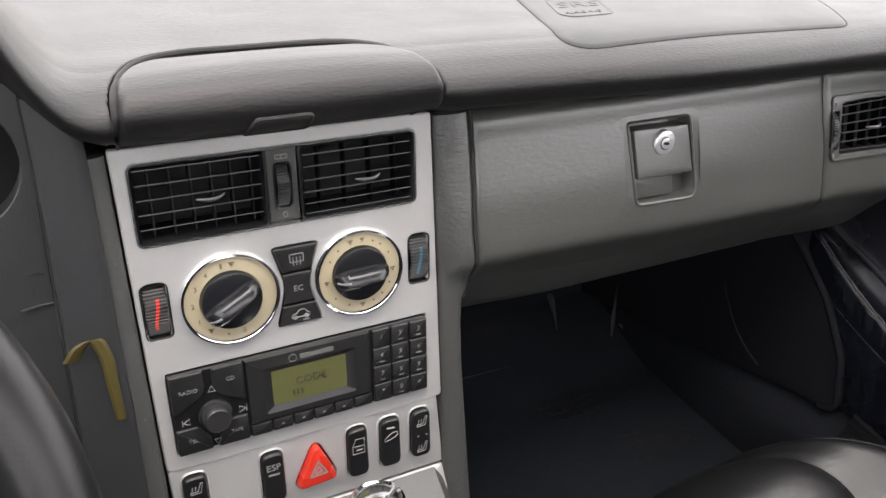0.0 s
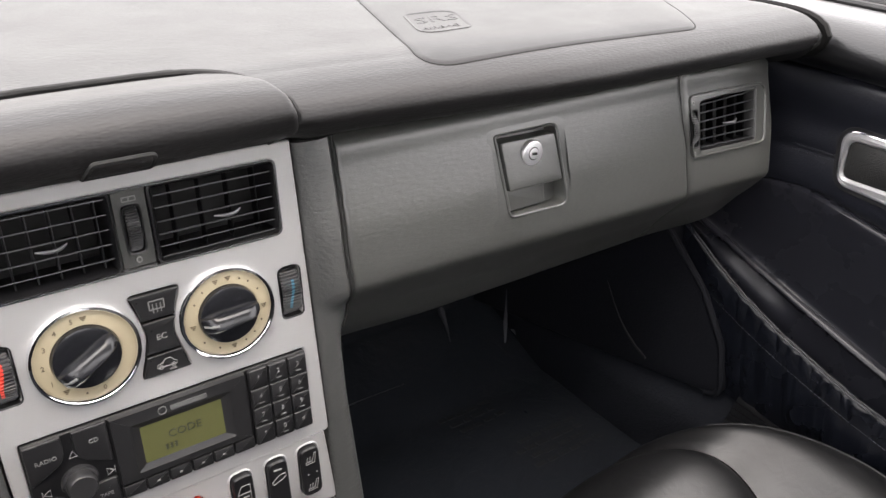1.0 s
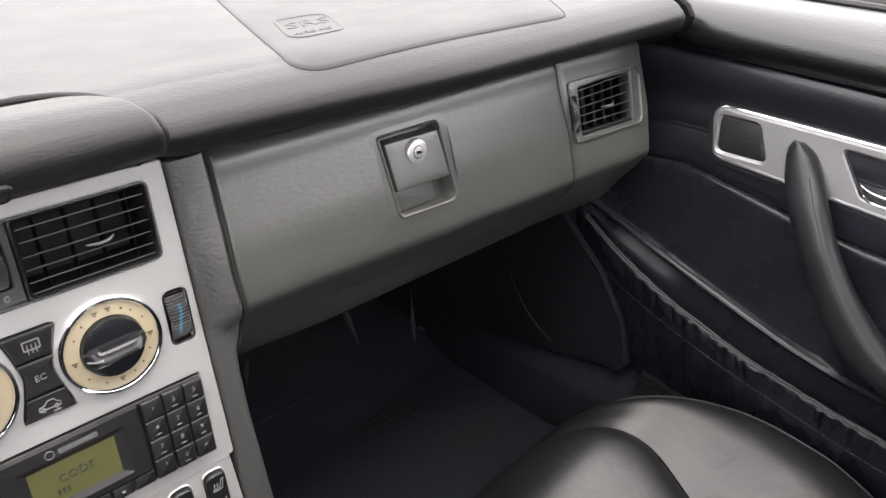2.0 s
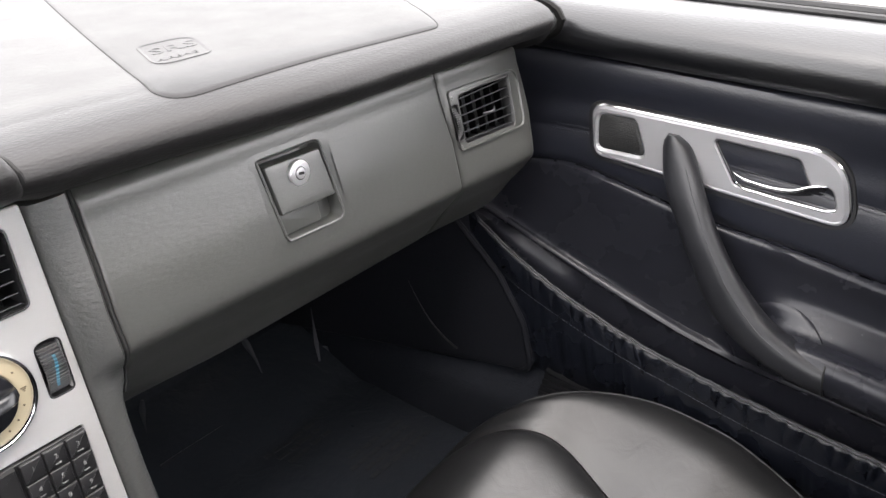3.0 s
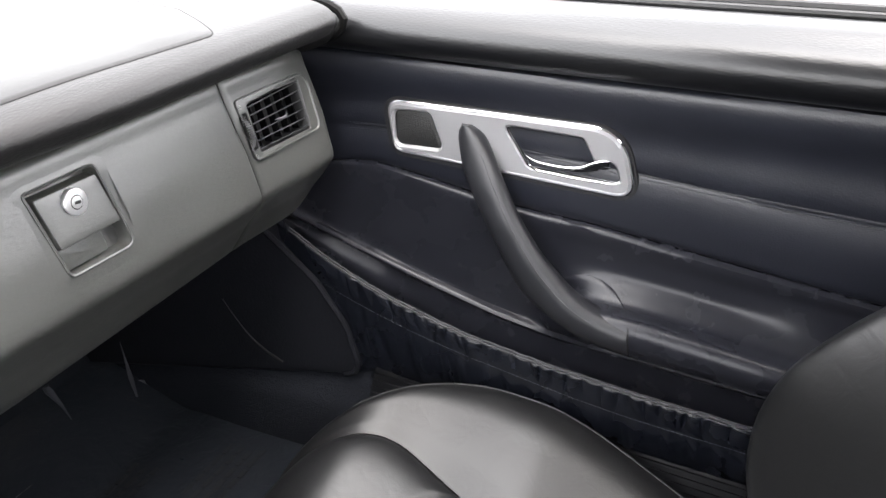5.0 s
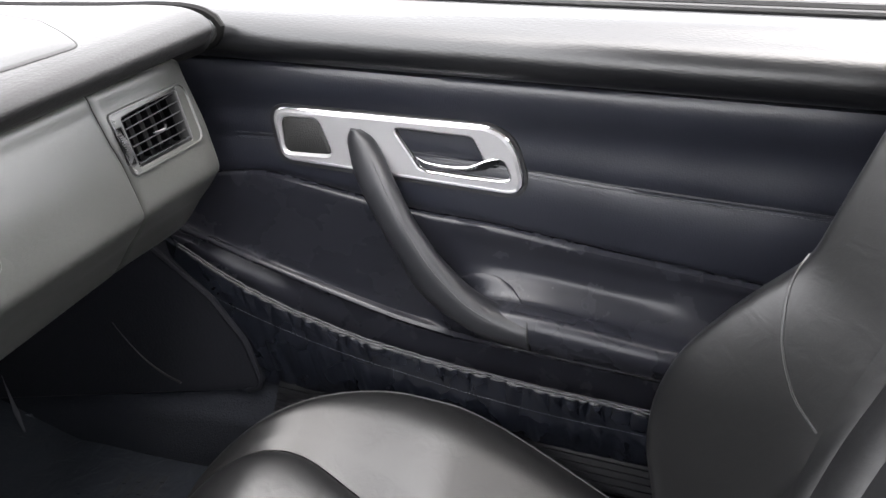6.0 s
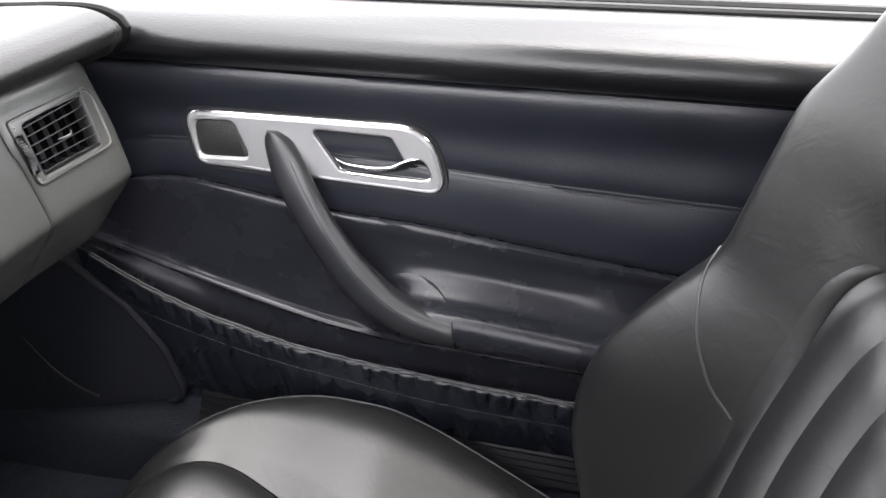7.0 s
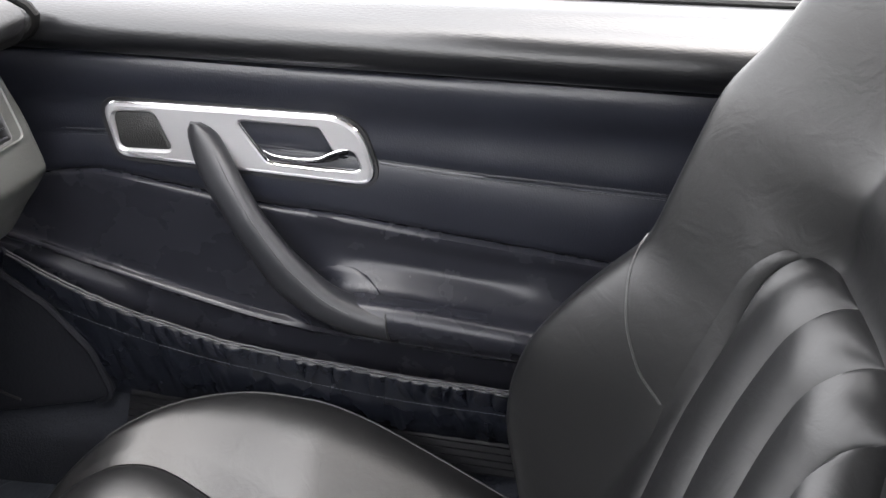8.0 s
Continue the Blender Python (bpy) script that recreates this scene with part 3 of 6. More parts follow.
for a, b in zip(vg, vg[1:]):
    for i in range(len(a) - 1):
        cx, cz = (a[i].co.x + b[i].co.x) / 2, (a[i].co.z + a[i + 1].co.z) / 2
        if 0.4975 < cx < 0.590 and 0.0685 < cz < 0.1170:
            continue
        bm.faces.new((a[i], a[i + 1], b[i + 1], b[i]))
end_shell = part("panel_shell", bm, CHARCOAL, panel_end)
bm = bmesh.new()
tube(bm, [(0.4885 + 0.12 * max(0, 0.10 - z), y + 0.004, z - fold_drop(0.4885, z)) for y, z in GBP], 0.0016, 6)
part("seam", bm, GAP, panel_end)
# boxes behind the lids close the dashboard from below
bm = bmesh.new()
rbox(bm, (0.375, 0.27, 0.040), (0.50, 0.36, 0.13), 0.01)
part("lower_housing", bm, BLACK, dashboard)

# rubber seal between the dashboard's end and the door
bm = bmesh.new()
tube(bm, [(0.6195, y + 0.004, z - 0.004) for y, z in PROFILE[:: 6] if y < 0.30], 0.0045, 8)
part("end_seal", bm, surface("seal_rubber", (0.003, 0.003, 0.003), 0.6, specular=0.1), dashboard, "black rubber end seal")


# ---- centre stack faceplate and its fittings ----
def quad(x0, x1, z0, z1, r=0.003, n=5):
    return rounded([(x0, z0), (x1, z0), (x1, z1), (x0, z1)], r, n)


VENT_L, VENT_R = (-0.0945, -0.0155, 0.0915, 0.1400), (0.0080, 0.0870, 0.0915, 0.1400)
DIALS = ((-0.0450, 0.0455), (0.0440, 0.0455))
WHEELS = ((-0.0910, 0.0460), (0.0900, 0.0460))
BUTTONS = rounded([(-0.0165, 0.0745), (-0.0125, 0.0620), (-0.0085, 0.0455), (-0.0125, 0.0290), (-0.0165, 0.0165), (0.0160, 0.0165), (0.0120, 0.0290), (0.0080, 0.0455), (0.0120, 0.0620), (0.0160, 0.0745)],
                  [0.003, 0.01, 0.02, 0.01, 0.003, 0.003, 0.01, 0.02, 0.01, 0.003], 4)
RADIO = (-0.0925, 0.0945, -0.0625, 0.0005)
faceplate = thing("stack_faceplate", "brushed silver centre stack faceplate", "faceplate")
bm = bmesh.new()
outline = rounded([(-0.1010, -0.0745), (0.1075, -0.0745), (0.1010, 0.1515), (-0.1040, 0.1515)], [0.004, 0.003, 0.002, 0.002], 4)
holed(bm, outline, [quad(VENT_L[0], 0.0875, 0.0905, 0.1410, 0.004), oval(*DIALS[0], 0.031, 0.031, 40), oval(*DIALS[1], 0.031, 0.031, 40), BUTTONS,
                    quad(-0.0985, -0.0835, 0.0265, 0.0655, 0.005), quad(0.0825, 0.0975, 0.0265, 0.0655, 0.005), quad(*RADIO, 0.0015)], -0.006, 0.0)
part("plate", bm, ALU, faceplate)
# raised rim round the vents
bm = bmesh.new()
rim = quad(VENT_L[0] - 0.001, 0.0885, 0.0900, 0.1415, 0.005)
loft(bm, [[FRONT(p.x, p.y, 0.0) for p in inset(rim, -0.0012)], [FRONT(p.x, p.y, 0.0012) for p in inset(rim, -0.0004)], [FRONT(p.x, p.y, 0.0011) for p in inset(rim, 0.0008)], [FRONT(p.x, p.y, -0.003) for p in inset(rim, 0.0014)]], closed=True)
part("vent_rim", bm, SATIN, faceplate)
# dark backing behind the openings
bm = bmesh.new()
rbox(bm, (0, 0.045, 0.035), (0.200, 0.004, 0.225), 0.0)
part("backing", bm, GAP, faceplate)


def air_vent(name_label, box, tilt, slats, cols, place, tab, group, vane_skin, depth=0.03, edge=0.00045):
    """A louvred outlet: housing, level slats in front, upright vanes behind, and a tab."""
    x0, x1, z0, z1 = box
    v = thing("air_vent", name_label, "air vent", group)
    bm = bmesh.new()
    o = quad(x0, x1, z0, z1, 0.003)
    loft(bm, [[place(p.x, p.y, -0.0005) for p in inset(o, -0.0012)], [place(p.x, p.y, 0.0006) for p in o], [place(p.x, p.y, -0.002) for p in inset(o, 0.0016)], [place(p.x, p.y, -depth) for p in inset(o, 0.0025)]], closed=True)
    part("housing", bm, BLACK, v)
    bm = bmesh.new()
    slab(bm, inset(o, 0.001), -depth - 0.002, -depth, 0, place)
    part("duct_end", bm, GAP, v)
    w, h = x1 - x0, z1 - z0
    for f in slats:
        zc = z0 + h * f
        bm = bmesh.new()
        sec = [(-0.0012, 0.0004), (-0.0066, 0.0004 + tilt), (-0.0066, -0.0004 + tilt), (-0.0012, -0.0004)]
        loft(bm, [[place(x, zc + dz, d) for d, dz in sec] for x in (x0 + 0.0022, (x0 + x1) / 2, x1 - 0.0022)], closed=True, caps=True)
        slat = part("slat", bm, SLAT, v)
        # Paler bead on the front edge: the light it catches, put into the colour.
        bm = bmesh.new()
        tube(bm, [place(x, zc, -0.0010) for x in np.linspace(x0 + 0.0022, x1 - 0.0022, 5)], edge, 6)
        part("slat_glint", bm, SLAT_GLINT, slat)
    for i in range(cols):
        xc = x0 + w * (i + 0.7) / (cols + 0.4) + 0.002
        bm = bmesh.new()
        sec = [(-0.0075, 0.0005), (-0.0150, 0.0004), (-0.0150, -0.0004), (-0.0075, -0.0005)]
        loft(bm, [[place(xc + dx, z, d) for d, dx in sec] for z in (z0 + 0.002, z1 - 0.002)], closed=True, caps=True)
        vane = part("vane", bm, SLAT, v)
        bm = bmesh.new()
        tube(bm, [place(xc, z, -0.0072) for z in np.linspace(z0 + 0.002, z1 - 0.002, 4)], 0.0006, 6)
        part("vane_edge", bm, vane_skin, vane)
    bm = bmesh.new()
    tx, tz = tab
    pts = [(tx - 0.0085, tz - 0.0004, 0.001), (tx - 0.003, tz - 0.0006, 0.0038), (tx + 0.004, tz - 0.0001, 0.0045), (tx + 0.0085, tz + 0.0014, 0.002)]
    tube(bm, [place(*p) for p in spline(pts, 9)], [0.0006, 0.0010, 0.0013, 0.0014, 0.0014, 0.0014, 0.0013, 0.0011, 0.0006], 8, 0.8)
    part("tab", bm, TAB, v, "satin silver adjusting tab")
    return v


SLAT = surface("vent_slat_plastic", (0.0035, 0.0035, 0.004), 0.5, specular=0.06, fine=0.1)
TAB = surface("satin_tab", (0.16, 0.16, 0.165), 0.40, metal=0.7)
# Slat plastic made paler where slat and crossed vane edges catch the light.
SLAT_GLINT = surface("vent_slat_glint", (0.036, 0.037, 0.040), 0.34)
CROSS_GLINT = surface("vent_cross_glint", (0.011, 0.0115, 0.013), 0.4)
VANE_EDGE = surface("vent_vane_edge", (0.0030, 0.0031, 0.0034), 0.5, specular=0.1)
air_vent("black louvred centre air vent with crossed vanes", VENT_L, -0.0017, (0.185, 0.375, 0.565, 0.755, 0.945), 6, FRONT, (-0.050, 0.1160), "centre vents", CROSS_GLINT)
air_vent("black louvred centre air vent with level slats", VENT_R, -0.0017, (0.05, 0.19, 0.35, 0.515, 0.70, 0.865), 4, FRONT, (0.053, 0.1135), "centre vents", VANE_EDGE)


WHEEL_RIB = surface("ribbed_wheel_plastic", (0.030, 0.030, 0.031), 0.34)


def thumbwheel(cx, cz, w, h, mark, label, plane=FRONT, strip=None):
    """A ribbed wheel that stands a little out of its slot."""
    t = thing("thumbwheel", label, "thumbwheel", "stack thumbwheels")
    bm = bmesh.new()
    R = h * 0.62
    n = 76
    prof = []
    for i in range(n):
        a = -0.95 + 1.9 * i / (n - 1)
        r = R + (0.0006 if i % 4 in (0, 1) else -0.0004)
        prof.append((r * math.sin(a), r * math.cos(a) - R * 0.86))
    loft(bm, [[plane(cx + dx, cz + s, d - (0.0012 if e else 0)) for s, d in prof] for dx, e in ((-w / 2, 1), (-w / 2 + 0.001, 0), (w / 2 - 0.001, 0), (w / 2, 1))])
    part("wheel", bm, WHEEL_RIB, t)
    bm = bmesh.new()
    o = quad(cx - w / 2 - 0.0012, cx + w / 2 + 0.0012, cz - h / 2 - 0.001, cz + h / 2 + 0.001, 0.004)
    loft(bm, [[plane(p.x, p.y, 0.0004) for p in inset(o, -0.0004)], [plane(p.x, p.y, 0.0) for p in inset(o, 0.0006)], [plane(p.x, p.y, -0.014) for p in inset(o, 0.0006)]], closed=True)
    part("slot", bm, BLACK, t)
    if mark is not None:
        bm = bmesh.new()
        rows = [[plane(cx + dx + 0.0012 * math.sin(s * 180), cz + s, d + 0.0002) for s, d in prof[14:-20]] for dx in (-0.0010, 0.0010)]
        loft(bm, rows)
        part("mark", bm, mark, t)
    return t


thumbwheel(*WHEELS[0], 0.0142, 0.036, RED_MARK, "black ribbed thumbwheel with a red stripe")
thumbwheel(*WHEELS[1], 0.0142, 0.036, BLUE_MARK, "black ribbed thumbwheel with a blue stripe")
mid = thumbwheel(-0.0038, 0.1155, 0.0085, 0.028, None, "black ribbed thumbwheel between the centre vents")
bm = bmesh.new()
holed(bm, quad(-0.0140, 0.0065, 0.0915, 0.1400, 0.001), [quad(-0.0090, 0.0014, 0.1005, 0.1305, 0.003)], -0.010, -0.0012)
part("bezel", bm, CHARCOAL, mid, "charcoal bezel")
bm = bmesh.new()
o = quad(-0.0080, 0.0005, 0.1330, 0.1362, 0.0008, 3)
holed(bm, o, [quad(-0.0072, -0.0042, 0.1336, 0.1356, 0.0004, 2), quad(-0.0033, -0.0003, 0.1336, 0.1356, 0.0004, 2)], -0.0012, -0.0008, bevel=0.0001)
part("symbol", bm, WHITE, mid)
bm = bmesh.new()
holed(bm, oval(-0.0038, 0.0960, 0.0018, 0.0021, 20), [oval(-0.0038, 0.0960, 0.0010, 0.0013, 16)], -0.0012, -0.0008, bevel=0.0001)
part("symbol", bm, WHITE, mid)


KNOB = surface("dial_knob_plastic", (0.0090, 0.0094, 0.0115), 0.24, specular=0.5)


def climate_dial(cx, cz, angle, label, marks):
    """A round control: chrome rim, cream scale, black pointer knob."""
    d = thing("climate_dial", label, "dial", "climate dials")
    R = 0.0325
    def lathe(bm, prof, n=56):
        rows = [[FRONT(cx + r * math.cos(2 * math.pi * i / n), cz + r * math.sin(2 * math.pi * i / n), h) for i in range(n)] for r, h in prof]
        return loft(bm, rows, closed=True)
    bm = bmesh.new()
    lathe(bm, [(R, -0.002), (R, 0.0022), (R - 0.0008, 0.0038), (R - 0.0022, 0.0042), (R - 0.0034, 0.0030), (R - 0.0038, 0.0012)])
    part("rim", bm, CHROME, d, "chrome rim")
    bm = bmesh.new()
    lathe(bm, [(R - 0.0036, 0.0012), (R - 0.0060, 0.0020), (0.0205, 0.0024), (0.0195, 0.0005)])
    part("scale", bm, CREAM, d, "cream scale ring")
    bm = bmesh.new()
    g = lathe(bm, [(0.0200, 0.0), (0.0200, 0.0040), (0.0194, 0.0055), (0.0175, 0.0062), (0.006, 0.0066)])
    bm.faces.new(g[-1])
    part("knob", bm, KNOB, d)
    # the grip bar across the knob
    c, s = math.cos(angle), math.sin(angle)
    at = lambda u, v, h: FRONT(cx + u * c - v * s, cz + u * s + v * c, h)
    bm = bmesh.new()
    rows = []
    for u in np.linspace(-0.0195, 0.0195, 13):
        e = math.sqrt(max(0.0, 1 - (u / 0.0199) ** 4))
        wv = 0.0058 * (0.55 + 0.45 * e) - 0.0008 * (u / 0.0195)
        hh = 0.0060 + 0.0105 * e ** 1.2
        rows.append([at(u, -wv, 0.004), at(u, -wv * 0.92, 0.006 + (hh - 0.006) * 0.75), at(u, -wv * 0.55, hh), at(u, wv * 0.2, hh * 0.93), at(u, wv * 0.75, 0.006 + (hh - 0.006) * 0.6), at(u, wv, 0.004)])
    loft(bm, rows, caps=False)
    part("grip", bm, KNOB, d)
    bm = bmesh.new()
    tube(bm, [at(-0.0185, -0.0003, 0.0085), at(-0.015, -0.0003, 0.0132), at(-0.011, -0.0003, 0.0150)], 0.0010, 6)
    part("pointer", bm, WHITE, d)
    for kind, a, r in marks:
        px, pz = cx + r * math.cos(a), cz + r * math.sin(a)
        if kind == ".":
            bm = bmesh.new()
            slab(bm, oval(px, pz, 0.0007, 0.0007, 10), 0.0018, 0.0026)
            part("tick", bm, DARK_PRINT, d, smooth=False)
        elif kind == "#":
            bm = bmesh.new()
            for k in range(3):
                w_ = 0.0007 + 0.0006 * k
                slab(bm, rounded([(px - w_, pz + k * 0.0011 - 0.0013), (px + w_, pz + k * 0.0011 - 0.0013), (px + w_, pz + k * 0.0011 - 0.0008), (px - w_, pz + k * 0.0011 - 0.0008)], 0.0002, 2), 0.0018, 0.0027)
            part("symbol", bm, DARK_PRINT, d, smooth=False)
        else:
            lettering("numeral", kind, 0.0046, DARK_PRINT, d, FRONT, (px, pz), 0.0026)
    return d


deg = radians
climate_dial(*DIALS[0], deg(32), "chrome-rimmed cream fan dial with a black pointer knob",
             [("0", deg(-75), 0.0245), (".", deg(-100), 0.0245), ("#", deg(-128), 0.0245), ("1", deg(-152), 0.0245), ("2", deg(180), 0.0245), ("3", deg(152), 0.0245), ("4", deg(126), 0.0245), ("5", deg(100), 0.0245), ("#", deg(84), 0.0245),
              ])
climate_dial(*DIALS[1], deg(4), "chrome-rimmed cream air flow dial with a black pointer knob",
             [("#", deg(104), 0.0245), ("#", deg(84), 0.0245), ("#", deg(-4), 0.0245), ("#", deg(-88), 0.0245), ("#", deg(188), 0.0245), (".", deg(50), 0.0245), (".", deg(65), 0.0245), (".", deg(28), 0.0245), (".", deg(-28), 0.0245), (".", deg(-50), 0.0245),
              (".", deg(-68), 0.0245), (".", deg(-112), 0.0245), (".", deg(-140), 0.0245), (".", deg(150), 0.0245), (".", deg(128), 0.0245)])

# button block between the dials
block = thing("climate_buttons", "charcoal block of three climate buttons", "buttons")
def clip_z(poly, z0, z1):
    """The stretch of the waisted outline between two heights."""
    def width(z):
        return float(np.interp(z, [0.0165, 0.0290, 0.0455, 0.0620, 0.0745], [0.0155, 0.0118, 0.0083, 0.0118, 0.0155]))
    zs = np.linspace(z0, z1, 7)
    return [Vector((-width(z) - 0.0003, z)) for z in zs[::-1]] + [Vector((width(z) - 0.0003, z)) for z in zs]
for z0, z1 in ((0.0168, 0.0318), (0.0326, 0.0552), (0.0560, 0.0742)):
    bm = bmesh.new()
    slab(bm, inset(clip_z(BUTTONS, z0, z1), 0.0004), -0.006, 0.0022, 0.0009)
    b = part("button", bm, BUTTON, block)
bm = bmesh.new()
o = quad(-0.0050, 0.0050, 0.0625, 0.0690, 0.001, 3)
holed(bm, o, [inset(o, 0.0008)], 0.002, 0.0025, bevel=0.0001)
for k in (-0.0024, 0.0, 0.0024):
    slab(bm, quad(k - 0.0003, k + 0.0003, 0.0605, 0.0665, 0.0001, 2), 0.002, 0.0025)
part("symbol", bm, WHITE, block, smooth=False)
lettering("lettering", "EC", 0.0058, WHITE, block, FRONT, (-0.0003, 0.0435), 0.0023)
bm = bmesh.new()
def outline_tube(bm, pts, r=0.0004, h=0.0024, place=FRONT):
    tube(bm, [place(x, z, h) for x, z in pts], r, 5)
outline_tube(bm, [(-0.0065, 0.0225), (-0.0060, 0.0245), (-0.0030, 0.0250), (-0.0010, 0.0275), (0.0025, 0.0275), (0.0045, 0.0250), (0.0062, 0.0243), (0.0062, 0.0222), (-0.0065, 0.0222)])
outline_tube(bm, [(-0.0042 + 0.0013 * math.cos(a), 0.0222 + 0.0013 * math.sin(a)) for a in np.linspace(0, 6.28, 12)])
outline_tube(bm, [(0.0036 + 0.0013 * math.cos(a), 0.0222 + 0.0013 * math.sin(a)) for a in np.linspace(0, 6.28, 12)])
slab(bm, quad(0.0010, 0.0055, 0.0188, 0.0200, 0.0002, 2), 0.002, 0.0025)
part("symbol", bm, WHITE, block, smooth=False)
for p in ((-0.0115, 0.0700), (-0.0058, 0.0490), (-0.0098, 0.0290)):
    bm = bmesh.new()
    slab(bm, oval(*p, 0.0006, 0.0006, 10), 0.002, 0.0025)
    part("lamp_dot", bm, GAP, block)

# ---- radio ----
radio = thing("car_radio", "black car radio with a green code display and keypad", "radio")
bm = bmesh.new()
slab(bm, quad(RADIO[0] + 0.0006, RADIO[1] - 0.0006, RADIO[2] + 0.0006, RADIO[3] - 0.0006, 0.0015), -0.012, 0.0022, 0.001)
part("body", bm, BLACK, radio)
# display hood with the screen set into it
bm = bmesh.new()
scr = quad(-0.0245, 0.0290, -0.0415, -0.0145, 0.001, 3)
o = quad(-0.0425, 0.0480, -0.0515, -0.0005, 0.001, 3)
ins = quad(-0.0300, 0.0350, -0.0450, -0.0105, 0.001, 3)
g = loft(bm, [[FRONT(p.x, p.y, 0.002) for p in o], [FRONT(p.x, p.y, 0.0052) for p in inset(o, 0.0010)], [FRONT(p.x, p.y, 0.0056) for p in inset(ins, -0.0008)], [FRONT(p.x, p.y, 0.0050) for p in ins], [FRONT(p.x, p.y, 0.0032) for p in scr]], closed=True)
part("display_hood", bm, BUTTON, radio)
bm = bmesh.new()
slab(bm, inset(scr, -0.0004), 0.002, 0.0033)
screen = part("display", bm, LCD, radio, "olive green liquid crystal display", smooth=False)
lettering("lettering", "CODE", 0.0082, LCD_INK, screen, FRONT, (0.0030, -0.0266), 0.0034)
bm = bmesh.new()
for k in range(3):
    slab(bm, quad(-0.0110 + k * 0.0030, -0.0090 + k * 0.0030 - 0.0003, -0.0372, -0.0330, 0.0002, 2), 0.003, 0.0036)
part("segments", bm, LCD_INK, screen, smooth=False)
# maker's mark: a plain ring and a bar
bm = bmesh.new()
holed(bm, oval(-0.0095, -0.0062, 0.0030, 0.0030, 24), [oval(-0.0095, -0.0062, 0.0023, 0.0023, 20)], 0.005, 0.0061, bevel=0.0001)
slab(bm, quad(-0.0042, 0.0200, -0.0078, -0.0046, 0.0004, 2), 0.005, 0.0060)
part("emblem", bm, surface("grey_print", (0.10, 0.10, 0.10), 0.5), radio, smooth=False)
# keypad
for r in range(4):
    for c_ in range(3):
        x0, z1 = 0.0495 + c_ * 0.0148, -0.0012 - r * 0.0152
        bm = bmesh.new()
        slab(bm, quad(x0 + 0.0004, x0 + 0.0144, z1 - 0.0148, z1, 0.0012, 3), 0.0015, 0.0048, 0.0012)
        part("key", bm, BUTTON, radio)
        lettering("lettering", "123456789*0#"[r * 3 + c_], 0.0050 if r < 3 or c_ == 1 else 0.0042, WHITE, radio, FRONT, (x0 + 0.0074, z1 - 0.0062), 0.0049)
        if (r, c_) not in ((0, 0), (3, 0), (3, 2)):
            bm = bmesh.new()
            slab(bm, quad(x0 + 0.0054, x0 + 0.0094, z1 - 0.0118, z1 - 0.0110, 0.0002, 2), 0.004, 0.0050)
            part("small_print", bm, WHITE, radio, smooth=False)
# soft keys under the display
for k in range(6):
    x0 = -0.0425 + k * 0.0152
    bm = bmesh.new()
    slab(bm, quad(x0 + 0.0004, x0 + 0.0147, -0.0618, -0.0525, 0.001, 3), 0.0015, 0.0042, 0.001)
    part("key", bm, BUTTON, radio)
    if 0 < k < 5:
        bm = bmesh.new()
        slab(bm, quad(x0 + 0.0064, x0 + 0.0086, -0.0580, -0.0566, 0.0002, 2), 0.004, 0.0044)
        part("dash_mark", bm, WHITE, radio, smooth=False)
# left key field round the volume knob
KF = (-0.0915, -0.0435, -0.0618, -0.0005)
bm = bmesh.new()
slab(bm, rounded([(KF[0], -0.0295), (-0.0700, -0.0180), (-0.0700, KF[3]), (KF[0], KF[3])], [0.002, 0.012, 0.001, 0.001], 5), 0.0015, 0.0046, 0.001)
part("key", bm, BUTTON, radio)
bm = bmesh.new()
slab(bm, rounded([(-0.0640, KF[3]), (-0.0640, -0.0200), (KF[1], -0.0300), (KF[1], KF[3])], [0.001, 0.012, 0.002, 0.001], 5), 0.0015, 0.0046, 0.001)
part("key", bm, BUTTON, radio)
bm = bmesh.new()
slab(bm, rounded([(KF[0], KF[2]), (-0.0690, KF[2]), (-0.0690, -0.0520), (-0.0770, -0.0420), (KF[0], -0.0420)], [0.001, 0.001, 0.006, 0.006, 0.001], 4), 0.0015, 0.0044, 0.001)
part("key", bm, BUTTON, radio)
bm = bmesh.new()
slab(bm, rounded([(-0.0650, KF[2]), (KF[1], KF[2]), (KF[1], -0.0420), (-0.0550, -0.0420), (-0.0630, -0.0520)], [0.001, 0.001, 0.001, 0.006, 0.006], 4), 0.0015, 0.0044, 0.001)
part("key", bm, BUTTON, radio)
bm = bmesh.new()
n = 40
rows = [[FRONT(-0.0648 + r * math.cos(2 * math.pi * i / n), -0.0362 + r * math.sin(2 * math.pi * i / n), h) for i in range(n)] for r, h in ((0.0112, 0.002), (0.0108, 0.0045), (0.0096, 0.0050), (0.0092, 0.0050), (0.0090, 0.0115), (0.0080, 0.0128), (0.003, 0.0124))]
g = loft(bm, rows, closed=True)
bm.faces.new(g[-1])
part("volume_knob", bm, surface("grey_knob_plastic", (0.020, 0.020, 0.021), 0.4), radio, "grey volume knob")
for body, x, z, s in (("RADIO", -0.0805, -0.0135, 0.0041), ("CD", -0.0525, -0.0105, 0.0042), ("TEL", -0.0815, -0.0520, 0.0039), ("TAPE", -0.0520, -0.0520, 0.0036)):
    lettering("lettering", body, s, WHITE, radio, FRONT, (x, z), 0.0048)
